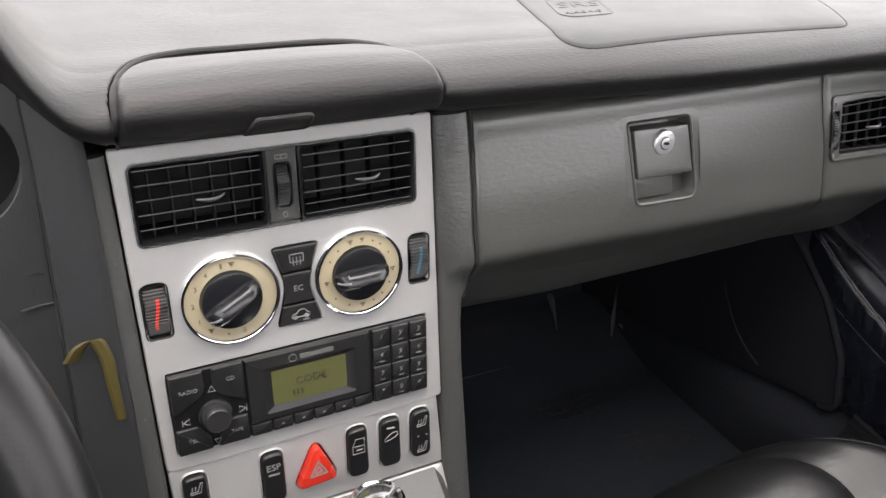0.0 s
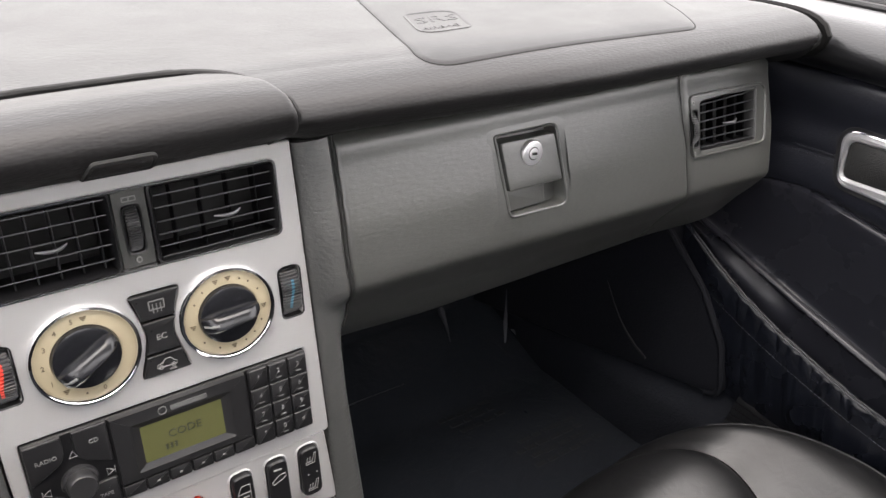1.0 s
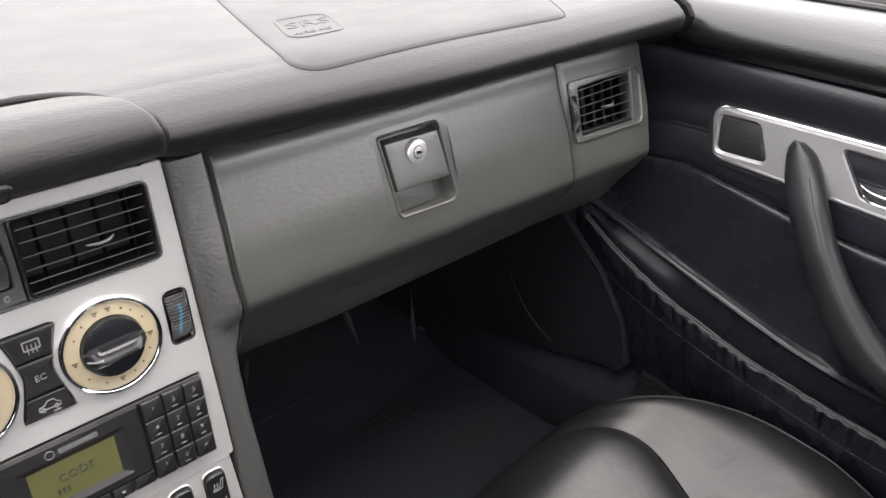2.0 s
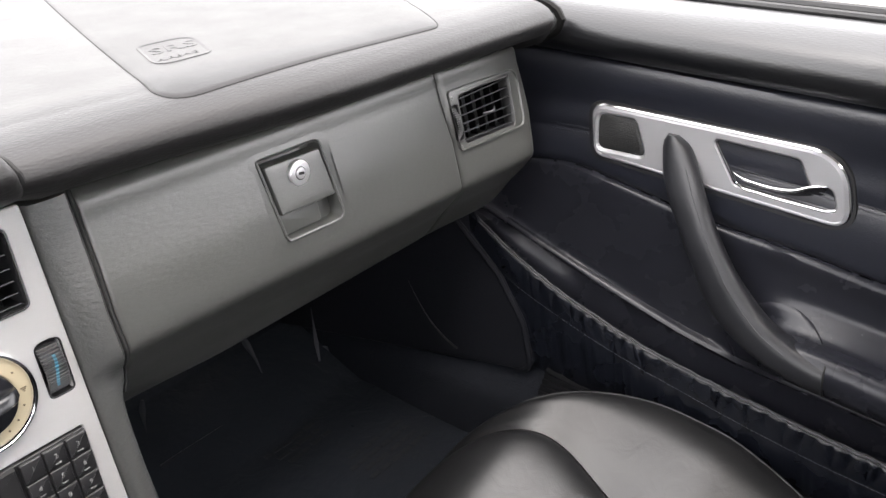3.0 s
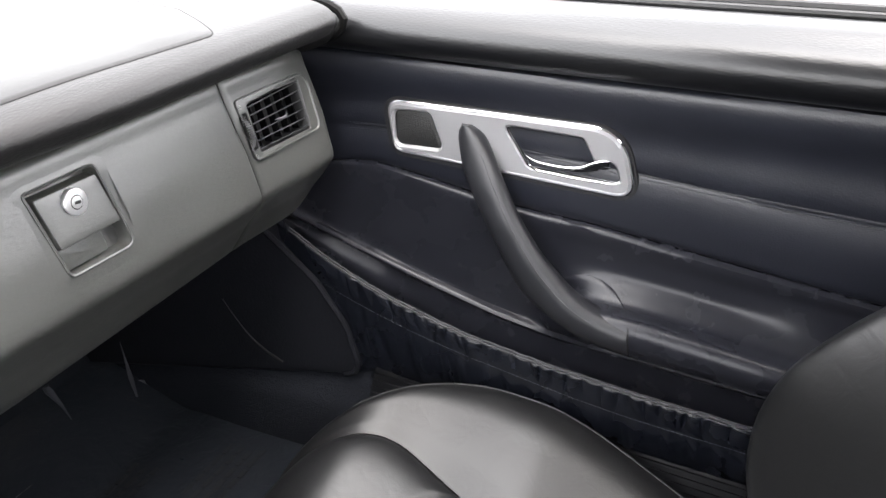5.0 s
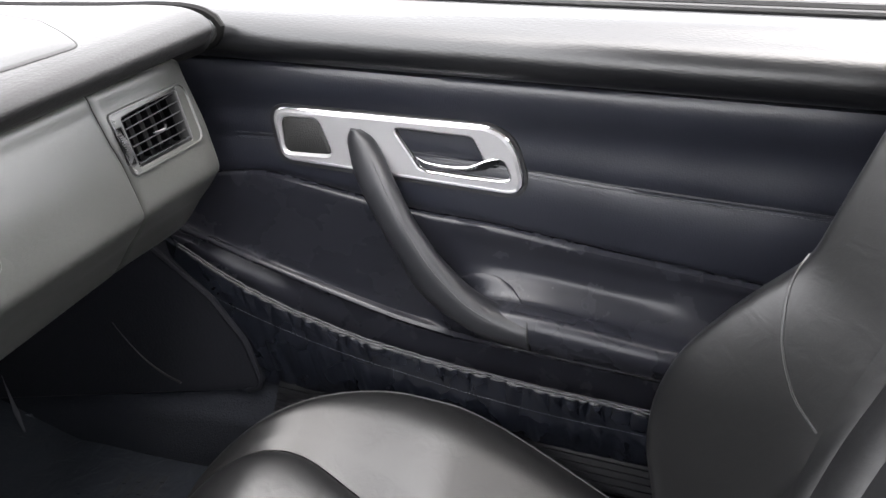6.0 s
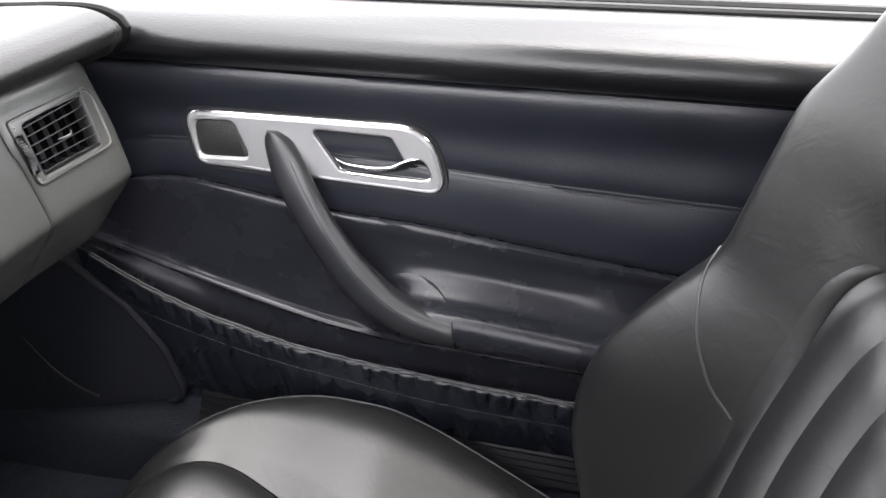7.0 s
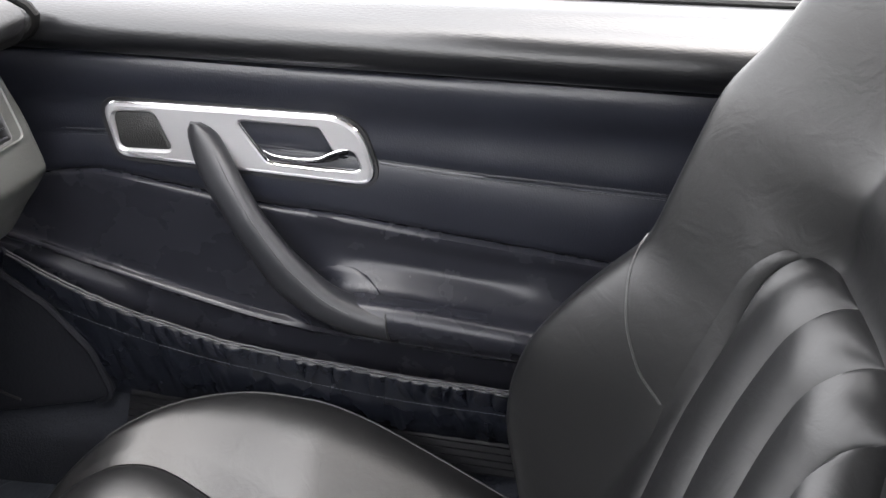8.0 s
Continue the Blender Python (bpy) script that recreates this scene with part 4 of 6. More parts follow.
for cx, cz, a in ((-0.0655, -0.0155, 90), (-0.0655, -0.0560, -90), (-0.0835, -0.0360, 180), (-0.0475, -0.0360, 0)):
    bm = bmesh.new()
    pts = [(cx + 0.0028 * math.cos(radians(a + k)), cz + 0.0028 * math.sin(radians(a + k))) for k in (0, 120, 240, 0)]
    outline_tube(bm, pts, 0.0003, 0.0048)
    if a in (0, 180):
        bar = cx + (0.0033 if a == 0 else -0.0033)
        outline_tube(bm, [(bar, cz - 0.0025), (bar, cz + 0.0025)], 0.0003, 0.0048)
    part("symbol", bm, WHITE, radio, smooth=False)

# ---- lower switch panel ----
switches = thing("switch_panel", "silver lower switch panel of the centre stack", "panel")
SW = [(-0.0845, "seat"), (-0.0300, "esp"), (0.0355, "window"), (0.0625, "roof"), (0.0885, "heat")]
sw_hole = lambda cx: rounded([(cx - 0.0090, -0.1255), (cx + 0.0090, -0.1255), (cx + 0.0085, -0.0815), (cx - 0.0085, -0.0815)], 0.007, 5)
HAZ = rounded([(-0.0145, -0.1215), (0.0190, -0.1195), (0.0035, -0.0835)], 0.0045, 6)
bm = bmesh.new()
holed(bm, rounded([(-0.0985, -0.1400), (0.1095, -0.1400), (0.1045, -0.0762), (-0.1005, -0.0762)], 0.002, 3), [sw_hole(cx) for cx, _ in SW] + [inset(HAZ, -0.0012)], -0.010, -0.0022)
part("plate", bm, ALU, switches)
bm = bmesh.new()
rbox(bm, (0.004, 0.030, -0.108), (0.20, 0.004, 0.066), 0)
part("backing", bm, GAP, switches)


def rocker(cx, kind):
    s = thing("rocker_switch", "black rocker switch with a white symbol in the silver panel", "switch", "stack switches")
    bm = bmesh.new()
    o = inset(sw_hole(cx), 0.0008)
    zc = -0.1035
    dish = lambda u, v, h: FRONT(u, v, h + 0.0016 * ((v - zc) / 0.022) ** 2 - 0.0004)
    g = loft(bm, [[FRONT(p.x, p.y, -0.008) for p in o], [dish(p.x, p.y, 0.0014) for p in o], [dish(p.x, p.y, 0.0026) for p in inset(o, 0.0010)], [dish(p.x, p.y, 0.0027) for p in inset(o, 0.0035)]], closed=True)
    bm.faces.new(g[-1])
    part("rocker", bm, BLACK, s)
    bm = bmesh.new()
    holed(bm, inset(sw_hole(cx), -0.0011), [inset(sw_hole(cx), 0.0004)], -0.004, -0.0012, bevel=0.0006)
    part("rim", bm, ALU, s)
    h = 0.0034
    if kind == "esp":
        lettering("lettering", "ESP", 0.0075, WHITE, s, FRONT, (cx, -0.0935), h)
        bm = bmesh.new()
        slab(bm, quad(cx - 0.004, cx + 0.004, -0.1005, -0.0988, 0.0003, 2), 0.002, h)
        part("small_print", bm, WHITE, s, smooth=False)
        return s
    bm = bmesh.new()
    def seat_sign(x, z, k=1.0):
        outline_tube(bm, [(x - 0.0040 * k, z), (x + 0.0010 * k, z), (x + 0.0034 * k, z + 0.0068 * k), (x + 0.0046 * k, z + 0.0066 * k), (x + 0.0030 * k, z - 0.0016 * k), (x - 0.0040 * k, z - 0.0018 * k), (x - 0.0040 * k, z)], 0.0004, h)
        for j in range(2):
            outline_tube(bm, [(x - 0.0030 * k + j * 0.0022, z + 0.0014), (x - 0.0024 * k + j * 0.0022, z + 0.0042 * k)], 0.0004, h)
    if kind in ("seat", "heat"):
        seat_sign(cx, -0.0940)
        if kind == "heat":
            seat_sign(cx, -0.1180)
            for k in (-0.003, 0.004):
                outline_tube(bm, [(cx + k - 0.0005, -0.1050), (cx + k + 0.0005, -0.1050)], 0.0005, h)
    if kind == "window":
        outline_tube(bm, [(cx - 0.0048, -0.1035), (cx - 0.0048, -0.0965), (cx - 0.0020, -0.0905), (cx + 0.0046, -0.0905), (cx + 0.0046, -0.1035), (cx - 0.0048, -0.1035)], 0.0004, h)
        outline_tube(bm, [(cx - 0.0048, -0.0970), (cx + 0.0046, -0.0970)], 0.0004, h)
        outline_tube(bm, [(cx - 0.002, -0.1005), (cx + 0.003, -0.1005)], 0.0006, h)
    if kind == "roof":
        outline_tube(bm, [(cx - 0.0055, -0.0990), (cx - 0.0030, -0.0965), (cx + 0.0010, -0.0940), (cx + 0.0048, -0.0940), (cx + 0.0055, -0.0965), (cx + 0.0030, -0.0985), (cx - 0.0050, -0.1010), (cx - 0.0055, -0.0990)], 0.0004, h)
        outline_tube(bm, [(cx - 0.0035, -0.0890), (cx + 0.0025, -0.0895)], 0.0008, h)
    part("symbol", bm, WHITE, s, smooth=False)
    return s


for cx, kind in SW:
    rocker(cx, kind)
hazard = thing("hazard_button", "red triangular hazard button with a white outline", "button")
bm = bmesh.new()
g = loft(bm, [[FRONT(p.x, p.y, -0.008) for p in HAZ], [FRONT(p.x, p.y, 0.0020) for p in HAZ], [FRONT(p.x, p.y, 0.0034) for p in inset(HAZ, 0.0008)], [FRONT(p.x, p.y, 0.0038) for p in inset(HAZ, 0.0020)]], closed=True)
bm.faces.new(g[-1])
part("cap", bm, RED, hazard)
tri = lambda k: rounded([(0.0028 - 0.0078 * k, -0.1075 - 0.0052 * k), (0.0028 + 0.0078 * k, -0.1065 - 0.0052 * k), (0.0030, -0.1070 + 0.0090 * k)], 0.0008, 3)
bm = bmesh.new()
holed(bm, tri(1.0), [tri(0.72)], 0.0036, 0.0041, bevel=0.0001)
holed(bm, tri(0.50), [tri(0.26)], 0.0036, 0.0041, bevel=0.0001)
part("triangle", bm, WHITE, hazard, smooth=False)
# panel below with the tray opening and the gear knob in front of it
tray = thing("console_tray", "silver console tray frame with a dark opening", "tray")
bm = bmesh.new()
tilted = lambda u, v, h: Vector((u, -h - 0.25 * (-0.142 - v), v))
holed(bm, rounded([(-0.0980, -0.2050), (0.1140, -0.2050), (0.1095, -0.1425), (-0.0985, -0.1425)], 0.003, 3), [rounded([(0.066, -0.1960), (0.1005, -0.1960), (0.0975, -0.1515), (0.064, -0.1515)], 0.003, 3)], -0.010, -0.0022, tilted)
part("frame", bm, ALU, tray)
bm = bmesh.new()
rbox(bm, (0.082, 0.030, -0.172), (0.045, 0.03, 0.058), 0)
part("well", bm, GAP, tray)
gear = thing("gear_lever", "gear lever with a silver-topped black knob", "gear lever")
gx, gy, gz = 0.0165, -0.088, -0.0715
n = 40
def ring_at(r, z):
    return [Vector((gx + r * math.cos(2 * math.pi * i / n), gy + r * math.sin(2 * math.pi * i / n), gz + z)) for i in range(n)]
bm = bmesh.new()
loft(bm, [ring_at(r, z) for r, z in ((0.026, -0.108), (0.022, -0.085), (0.013, -0.068), (0.0095, -0.055), (0.0115, -0.045), (0.0165, -0.030), (0.0195, -0.018), (0.0190, -0.009), (0.0170, -0.006))], closed=True)
part("knob", bm, BLACK, gear)
bm = bmesh.new()
g = loft(bm, [ring_at(r, z) for r, z in ((0.0180, -0.010), (0.0186, -0.0070), (0.0178, -0.0035), (0.0160, -0.0020), (0.0140, -0.0028), (0.0132, -0.0022), (0.0095, -0.0006), (0.004, 0.0))], closed=True)
bm.faces.new(g[-1])
part("cap", bm, CHROME, gear, "polished metal cap")

# ---- side vent in the end panel ----
def end_place(u, v, h):
    v += 0.06 * max(0.0, u - 0.51) * smooth(0.075, 0.118, v)
    return Vector((u + end_shear(u) * max(0, 0.10 - v), face_y(v) - 0.008 * smooth(0.49, 0.60, u) - h, v))
def vent_place(u, v, h):
    return end_place(u - 0.15 * (0.1155 - v), v, h)


bm = bmesh.new()
b_out = rounded([(0.4915, 0.0640), (0.5965, 0.0645), (0.6030, 0.1190), (0.4965, 0.1235)], [0.008, 0.011, 0.014, 0.006], 7)
loft(bm, [[end_place(p.x, p.y, -0.001) for p in b_out], [end_place(p.x, p.y, 0.0022) for p in inset(b_out, 0.0008)], [end_place(p.x, p.y, 0.0024) for p in inset(b_out, 0.0018)], [end_place(p.x, p.y, 0.0002) for p in inset(b_out, 0.0030)]], closed=True)
part("vent_surround", bm, CHARCOAL, end_shell)
mouth = [Vector((p.x - 0.15 * (0.1155 - p.y), p.y)) for p in inset(quad(0.5110, 0.5880, 0.0705, 0.1155, 0.003), -0.0006)]
slot = [Vector((p.x - 0.12 * (0.0925 - p.y), p.y)) for p in quad(0.4945, 0.5025, 0.0755, 0.1095, 0.003)]
bm = bmesh.new()
holed(bm, inset(b_out, 0.0015), [mouth, slot], -0.0020, 0.0007, end_place, 0.0003)
part("vent_plate", bm, CHARCOAL, end_shell)
air_vent("black louvred side air vent in the dashboard end panel", (0.5110, 0.5880, 0.0705, 0.1155), -0.0016, (0.06, 0.235, 0.41, 0.585, 0.76, 0.925), 5, vent_place, (0.549, 0.0925), "side vents", VANE_EDGE, edge=0.0006)
sw_w = thumbwheel(0.4985, 0.0925, 0.0072, 0.033, None, "small black ribbed thumbwheel beside the side vent", lambda u, v, h: end_place(u - 0.12 * (0.0925 - v), v, h + 0.0025))
for x, z in ((0.5015, 0.1155), (0.4962, 0.0695)):
    bm = bmesh.new()
    holed(bm, oval(x, z, 0.0018, 0.0020, 16), [oval(x, z, 0.0009, 0.0010, 12)], 0.0, 0.0012, end_place, 0.0001)
    part("symbol", bm, WHITE, sw_w)


# ---- passenger door ----
Y_DOOR = np.r_[np.linspace(0.14, -0.06, 14), np.linspace(-0.075, -0.60, 46), np.linspace(-0.63, -1.05, 12)]
belt = lambda y: 0.1380 + 0.140 * y
sill = lambda y: 0.1900 + 0.125 * y
def by(points):
    """A smooth height along the car from a few stations, front first."""
    ys, zs = zip(*points[::-1])
    fine = np.linspace(ys[0], ys[-1], 400)
    vals = np.interp(fine, ys, zs)
    k = max(3, int(0.035 / ((ys[-1] - ys[0]) / 400)))
    pad_ = np.r_[np.full(k, vals[0]), vals, np.full(k, vals[-1])]
    win = np.hanning(2 * k + 1)
    vals = np.convolve(pad_, win / win.sum(), "valid")
    return lambda y: float(np.interp(y, fine, vals))
stitch_z = by([(0.14, 0.052), (0.015, 0.0486), (-0.057, 0.0428), (-0.20, 0.0200), (-0.3254, -0.0045), (-0.4018, -0.0210), (-0.5096, -0.0406), (-0.6047, -0.0572), (-1.05, -0.140)])
crease_z = by([(0.14, 0.002), (0.023, 0.0038), (-0.011, 0.0042), (-0.041, 0.0015), (-0.082, -0.0105), (-0.156, -0.0326), (-0.2078, -0.0476), (-0.280, -0.0612), (-0.372, -0.0850), (-0.451, -0.1051), (-0.543, -0.1281), (-1.05, -0.245)])
shelf_z = by([(-0.20, -0.100), (-0.278, -0.1040), (-0.346, -0.1180), (-0.417, -0.1360), (-0.526, -0.1520), (-1.05, -0.27)])
armtop_z = by([(-0.20, -0.120), (-0.333, -0.1450), (-0.394, -0.1600), (-0.469, -0.1790), (-1.05, -0.32)])
armlow_z = by([(0.14, -0.020), (0.06, -0.0550), (0.017, -0.0755), (-0.033, -0.0995), (-0.066, -0.1140), (-0.110, -0.1325), (-0.170, -0.1570), (-0.2326, -0.1765), (-0.277, -0.1860), (-0.3235, -0.1960), (-0.440, -0.2200), (-1.05, -0.335)])
pocket_z = by([(0.14, -0.010), (0.068, -0.0690), (0.0225, -0.1050), (-0.030, -0.1370), (-0.055, -0.1500), (-0.104, -0.1710), (-0.143, -0.1870), (-0.215, -0.2080), (-0.323, -0.2340), (-0.437, -0.2565), (-1.05, -0.37)])
pstitch_z = by([(0.14, -0.075), (0.0318, -0.1412), (-0.020, -0.1646), (-0.079, -0.1880), (-0.1386, -0.2097), (-0.199, -0.2281), (-0.260, -0.2466), (-0.320, -0.2618), (-0.381, -0.2738), (-0.438, -0.2842), (-1.05, -0.40)])

door = thing("door_lining", "blue-black leatherette passenger door lining with stitched seam", "door lining")


def sweep_door(section):
    """A strip along the door from a function of y that gives (x, z) points."""
    bm = bmesh.new()
    rows = []
    for y in Y_DOOR:
        pts = section(y)
        rows.append([(x, y, z) for x, z in pts])
    loft(bm, rows)
    return bm


def cap_section(y):
    b, s = belt(y), sill(y)
    pts = [(0.735, s - 0.006), (0.715, s - 0.001), (0.700, s), (0.675, s - 0.0015), (0.655, b + 0.0485), (0.6425, b + 0.0430), (0.6360, b + 0.0380), (0.6318, b + 0.0315), (0.6302, b + 0.0240), (0.6312, b + 0.0155), (0.6368, b + 0.0075), (0.6455, b + 0.0015), (0.655, b - 0.0016), (0.676, b - 0.0022)]
    return [tuple(p) for p in spline(pts, 26)]


part("sill_cap", sweep_door(cap_section), DOOR_CAP, door, "grained black vinyl door top")


def upper_section(y):
    """Padded upper panel: a roll under the sill cap, a stitched valley, and a lower edge that tucks in behind the moulding."""
    b, s, c = belt(y), stitch_z(y), crease_z(y)
    pts = [(0.678, b - 0.0040), (0.6650, b - 0.0042), (0.6594, b - 0.0060), (0.6572, b - 0.0115), (0.6566, b - 0.0190), (0.6580, b - 0.0290), (0.6618, b - 0.0400), (0.6658, b - 0.0490), (0.6678, b - 0.0560), (0.6684, s + 0.006), (0.6696, s + 0.0012), (0.6704, s), (0.6697, s - 0.0014),
           (0.6678, s - 0.010), (0.6672, c + 0.018), (0.6688, c + 0.006), (0.6720, c + 0.0008), (0.678, c - 0.001)]
    turn_in = 0.006 * smooth(-0.035, 0.035, y)
    return [(x - turn_in, z) for x, z in spline(pts, 46)]


part("upper_panel", sweep_door(upper_section), DOOR_SKIN, door)


def arm_k(y):
    """0 on the flat front of the door, 1 where the armrest stands out."""
    return smooth(-0.205, -0.300, y)


def lip(y):
    """Depth and height of the moulding's lower lip."""
    k = arm_k(y)
    return 0.6365 + 0.0200 * (1 - k), armlow_z(y) - 0.0155 * (1 - k)


def lower_points(y):
    c, a = crease_z(y), lip(y)[1]
    k = arm_k(y)
    sh, at = shelf_z(min(y, -0.2)), armtop_z(min(y, -0.2))
    m = lambda f: c + (a - c) * f
    mix = lambda p, q: (p[0] * (1 - k) + q[0] * k, p[1] * (1 - k) + q[1] * k)
    flat = [(0.6634, m(0.15)), (0.6640, m(0.30)), (0.6645, m(0.44)), (0.6645, m(0.58)), (0.6642, m(0.72)), (0.6638, m(0.84)), (0.6630, m(0.925)), (0.6612, m(0.972))]
    arm = [(0.6650, c + (sh - c) * 0.6), (0.6640, sh + 0.0070), (0.6605, sh - 0.0065), (0.6540, at + 0.0165), (0.6430, at + 0.0060), (0.6125, at + 0.0002), (0.6090, at - 0.0055), (0.6140, a + 0.016)]
    return c, a, [mix(p, q) for p, q in zip(flat, arm)]


def lower_section(y):
    c, a, middle = lower_points(y)
    x0 = lip(y)[0]
    pts = [(0.676, c + 0.0012), (0.6668, c - 0.0002), (0.6642, c - 0.0016), (0.6634, c - 0.0050)] + middle + [(x0, a + 0.0025), (x0 - 0.0030, a - 0.0015), (x0 + 0.0005, a - 0.006), (max(x0 + 0.004, 0.650), a - 0.010)]
    return [tuple(p) for p in spline(pts, 60)]


part("lower_panel", sweep_door(lower_section), DOOR_LOW, door, "black moulded armrest panel")


def base_section(y):
    a, p = lip(y)[1], pocket_z(y)
    k = 0.007 * smooth(-0.060, -0.010, y)
    return [tuple(q) for q in spline([(0.6645, a - 0.003), (0.6630, a - 0.009), (0.6610 - k, min(p - 0.004, a - 0.014)), (0.660 - k, p - 0.05), (0.652, p - 0.11), (0.660, p - 0.16)], 20)]


part("base_panel", sweep_door(base_section), DOOR_LOW, door)

# double row of stitches along the upper panel
def stitch_row(name, f, x, z_off, y0, y1, parent, step=0.0052, r=0.00045, mat=THREAD):
    bm = bmesh.new()
    y = y0
    while y > y1:
        tube(bm, [(x(y), y, f(y) + z_off), (x(y) - 0.0004, y - step * 0.35, f(y - step * 0.35) + z_off), (x(y), y - step * 0.7, f(y - step * 0.7) + z_off)], r, 4)
        y -= step
    ob = part(name, bm, mat, parent)
    ob["kind"] = "stuff"
    return ob


for off in (0.0030, -0.0034):
    stitch_row("stitching", stitch_z, lambda y: 0.6680, off, 0.02, -0.06, door)
    stitch_row("stitching", stitch_z, lambda y: 0.6680, off, -0.335, -0.80, door)
for off in (0.0018, -0.0022):
    bm = bmesh.new()
    tube(bm, [(0.6688, y, stitch_z(y) + off) for y in np.linspace(0.03, -0.90, 90)], 0.0006, 6)
    part("seam_cord", bm, DOOR_SKIN, door)
bm = bmesh.new()
tube(bm, [(0.6640, y, belt(y) - 0.0032) for y in Y_DOOR], 0.0008, 6)
part("belt_gap", bm, GAP, door)
# window slot, outer skin and seals
bm = bmesh.new()
for x, dz, r in ((0.722, 0.001, 0.004), (0.742, 0.003, 0.005)):
    tube(bm, [(x, y, sill(y) + dz) for y in Y_DOOR], r, 8)
part("window_seal", bm, RUBBER, door)
bm = bmesh.new()
loft(bm, [[(0.735, y, sill(y) - 0.002), (0.757, y, sill(y) - 0.006), (0.785, y, sill(y) - 0.06), (0.80, y, sill(y) - 0.20), (0.79, y, -0.30), (0.75, y, -0.42), (0.66, y, -0.42)] for y in Y_DOOR])
part("outer_skin", bm, PAINT, door, "silver painted outer skin")

# handle plate
plate_d = thing("door_handle_plate", "brushed aluminium door plate with speaker and release lever", "door plate")
OUT = rounded([(-0.0668, 0.0738), (-0.0672, 0.0190), (-0.3262, -0.0285), (-0.3175, 0.0402)], [0.015, 0.014, 0.016, 0.090], 14)
SPK = rounded([(-0.0735, 0.0640), (-0.0700, 0.0255), (-0.1255, 0.0195), (-0.1160, 0.0600)], [0.009, 0.009, 0.006, 0.010], 6)
LEV = rounded([(-0.1985, 0.0465), (-0.2200, 0.0030), (-0.3140, -0.0130), (-0.3085, 0.0085), (-0.2880, 0.0090), (-0.2785, 0.0335)], [0.004, 0.007, 0.005, 0.008, 0.004, 0.006], 6)
bm = bmesh.new()
holed(bm, OUT, [SPK, LEV], -0.010, 0.0070, SIDEWARD, 0.0026)
part("plate", bm, PLATE, plate_d)
bm = bmesh.new()
o = inset(OUT, -0.0022)
loft(bm, [[SIDEWARD(p.x, p.y, -0.004) for p in inset(o, -0.001)], [SIDEWARD(p.x, p.y, 0.0050) for p in o], [SIDEWARD(p.x, p.y, 0.0060) for p in inset(o, 0.0012)], [SIDEWARD(p.x, p.y, 0.0035) for p in inset(o, 0.0026)]], closed=True)
part("rim", bm, CHROME, plate_d, "chrome rim")
# Black rubber surround, widened to stand in for the shadow line round the plate.
bm = bmesh.new()
o = inset(OUT, -0.0048)
loft(bm, [[SIDEWARD(p.x, p.y, -0.006) for p in inset(o, -0.0035)], [SIDEWARD(p.x, p.y, 0.0045) for p in inset(o, -0.0012)], [SIDEWARD(p.x, p.y, 0.0043) for p in inset(o, 0.0012)]], closed=True)
part("shadow_gasket", bm, RUBBER, plate_d)
bm = bmesh.new()
g = loft(bm, [[SIDEWARD(p.x, p.y, -0.008) for p in inset(SPK, -0.0005)], [SIDEWARD(p.x, p.y, 0.0034) for p in inset(SPK, 0.0006)], [SIDEWARD(p.x, p.y, 0.0050) for p in inset(SPK, 0.0030)]], closed=True)
bm.faces.new(g[-1])
part("speaker_grille", bm, MESH_CLOTH, plate_d, "black perforated speaker grille")
bm = bmesh.new()
g = loft(bm, [[SIDEWARD(p.x, p.y, 0.0066) for p in inset(LEV, -0.0004)], [SIDEWARD(p.x, p.y, -0.008) for p in inset(LEV, 0.0015)], [SIDEWARD(p.x, p.y, -0.022) for p in inset(LEV, 0.006)]], closed=True)
bm.faces.new(g[-1])
part("lever_bowl", bm, BLACK, plate_d, "black bowl behind the lever")
bm = bmesh.new()
ridge = spline([(-0.2178, 0.0142, 0.0045), (-0.2260, 0.0108, 0.0080), (-0.2440, 0.0066, 0.0098), (-0.2615, 0.0042, 0.0100), (-0.2760, 0.0045, 0.0095), (-0.2900, 0.0092, 0.0082), (-0.3010, 0.0104, 0.0062), (-0.3085, 0.0088, 0.0030)], 30)
tube(bm, [SIDEWARD(y, z, h) for y, z, h in ridge], [0.0007 + 0.0013 * math.sin(math.pi * (i + 0.5) / 30) ** 0.6 for i in range(30)], 10)
lever = part("release_lever", bm, CHROME, plate_d, "chrome release lever")
bm = bmesh.new()
rows = []
for i, (y, z, h) in enumerate(ridge):
    low = float(np.interp(-y, [0.2178, 0.2219, 0.2655, 0.3085], [0.0110, 0.0030, -0.0062, -0.0100]))
    rows.append([SIDEWARD(y - 0.004 * f * f * i / 29, z + (low - z) * f, h - 0.0012 - 0.0085 * f ** 0.7) for f in (0, 0.2, 0.4, 0.6, 0.8, 1.0)])
loft(bm, rows)
# Dark plastic colour stands in for what the lever's hollow face reflects.
part("lever_face", bm, KNOB, lever, "hollow lower lever face, its dark reflection put into the colour")
bm = bmesh.new()
tube(bm, [SIDEWARD(y, z, 0.0066) for y, z in spline([(-0.2190, 0.0120), (-0.2212, 0.0050), (-0.2262, 0.0008), (-0.2440, -0.0035), (-0.2655, -0.0078), (-0.2900, -0.0112), (-0.3080, -0.0128), (-0.3128, -0.0112)], 30)], 0.0009, 6)
part("bowl_lip", bm, CHROME, plate_d)

# grab handle, an arched bar from the plate down into the armrest
handle = thing("grab_handle", "black moulded grab handle arching into the armrest", "handle")
NEAR = spline([(-0.1451, 0.0500), (-0.1523, 0.0080), (-0.1737, -0.0354), (-0.1909, -0.0679), (-0.2219, -0.1250), (-0.2536, -0.1514), (-0.2871, -0.1683), (-0.3275, -0.1800)], 44)
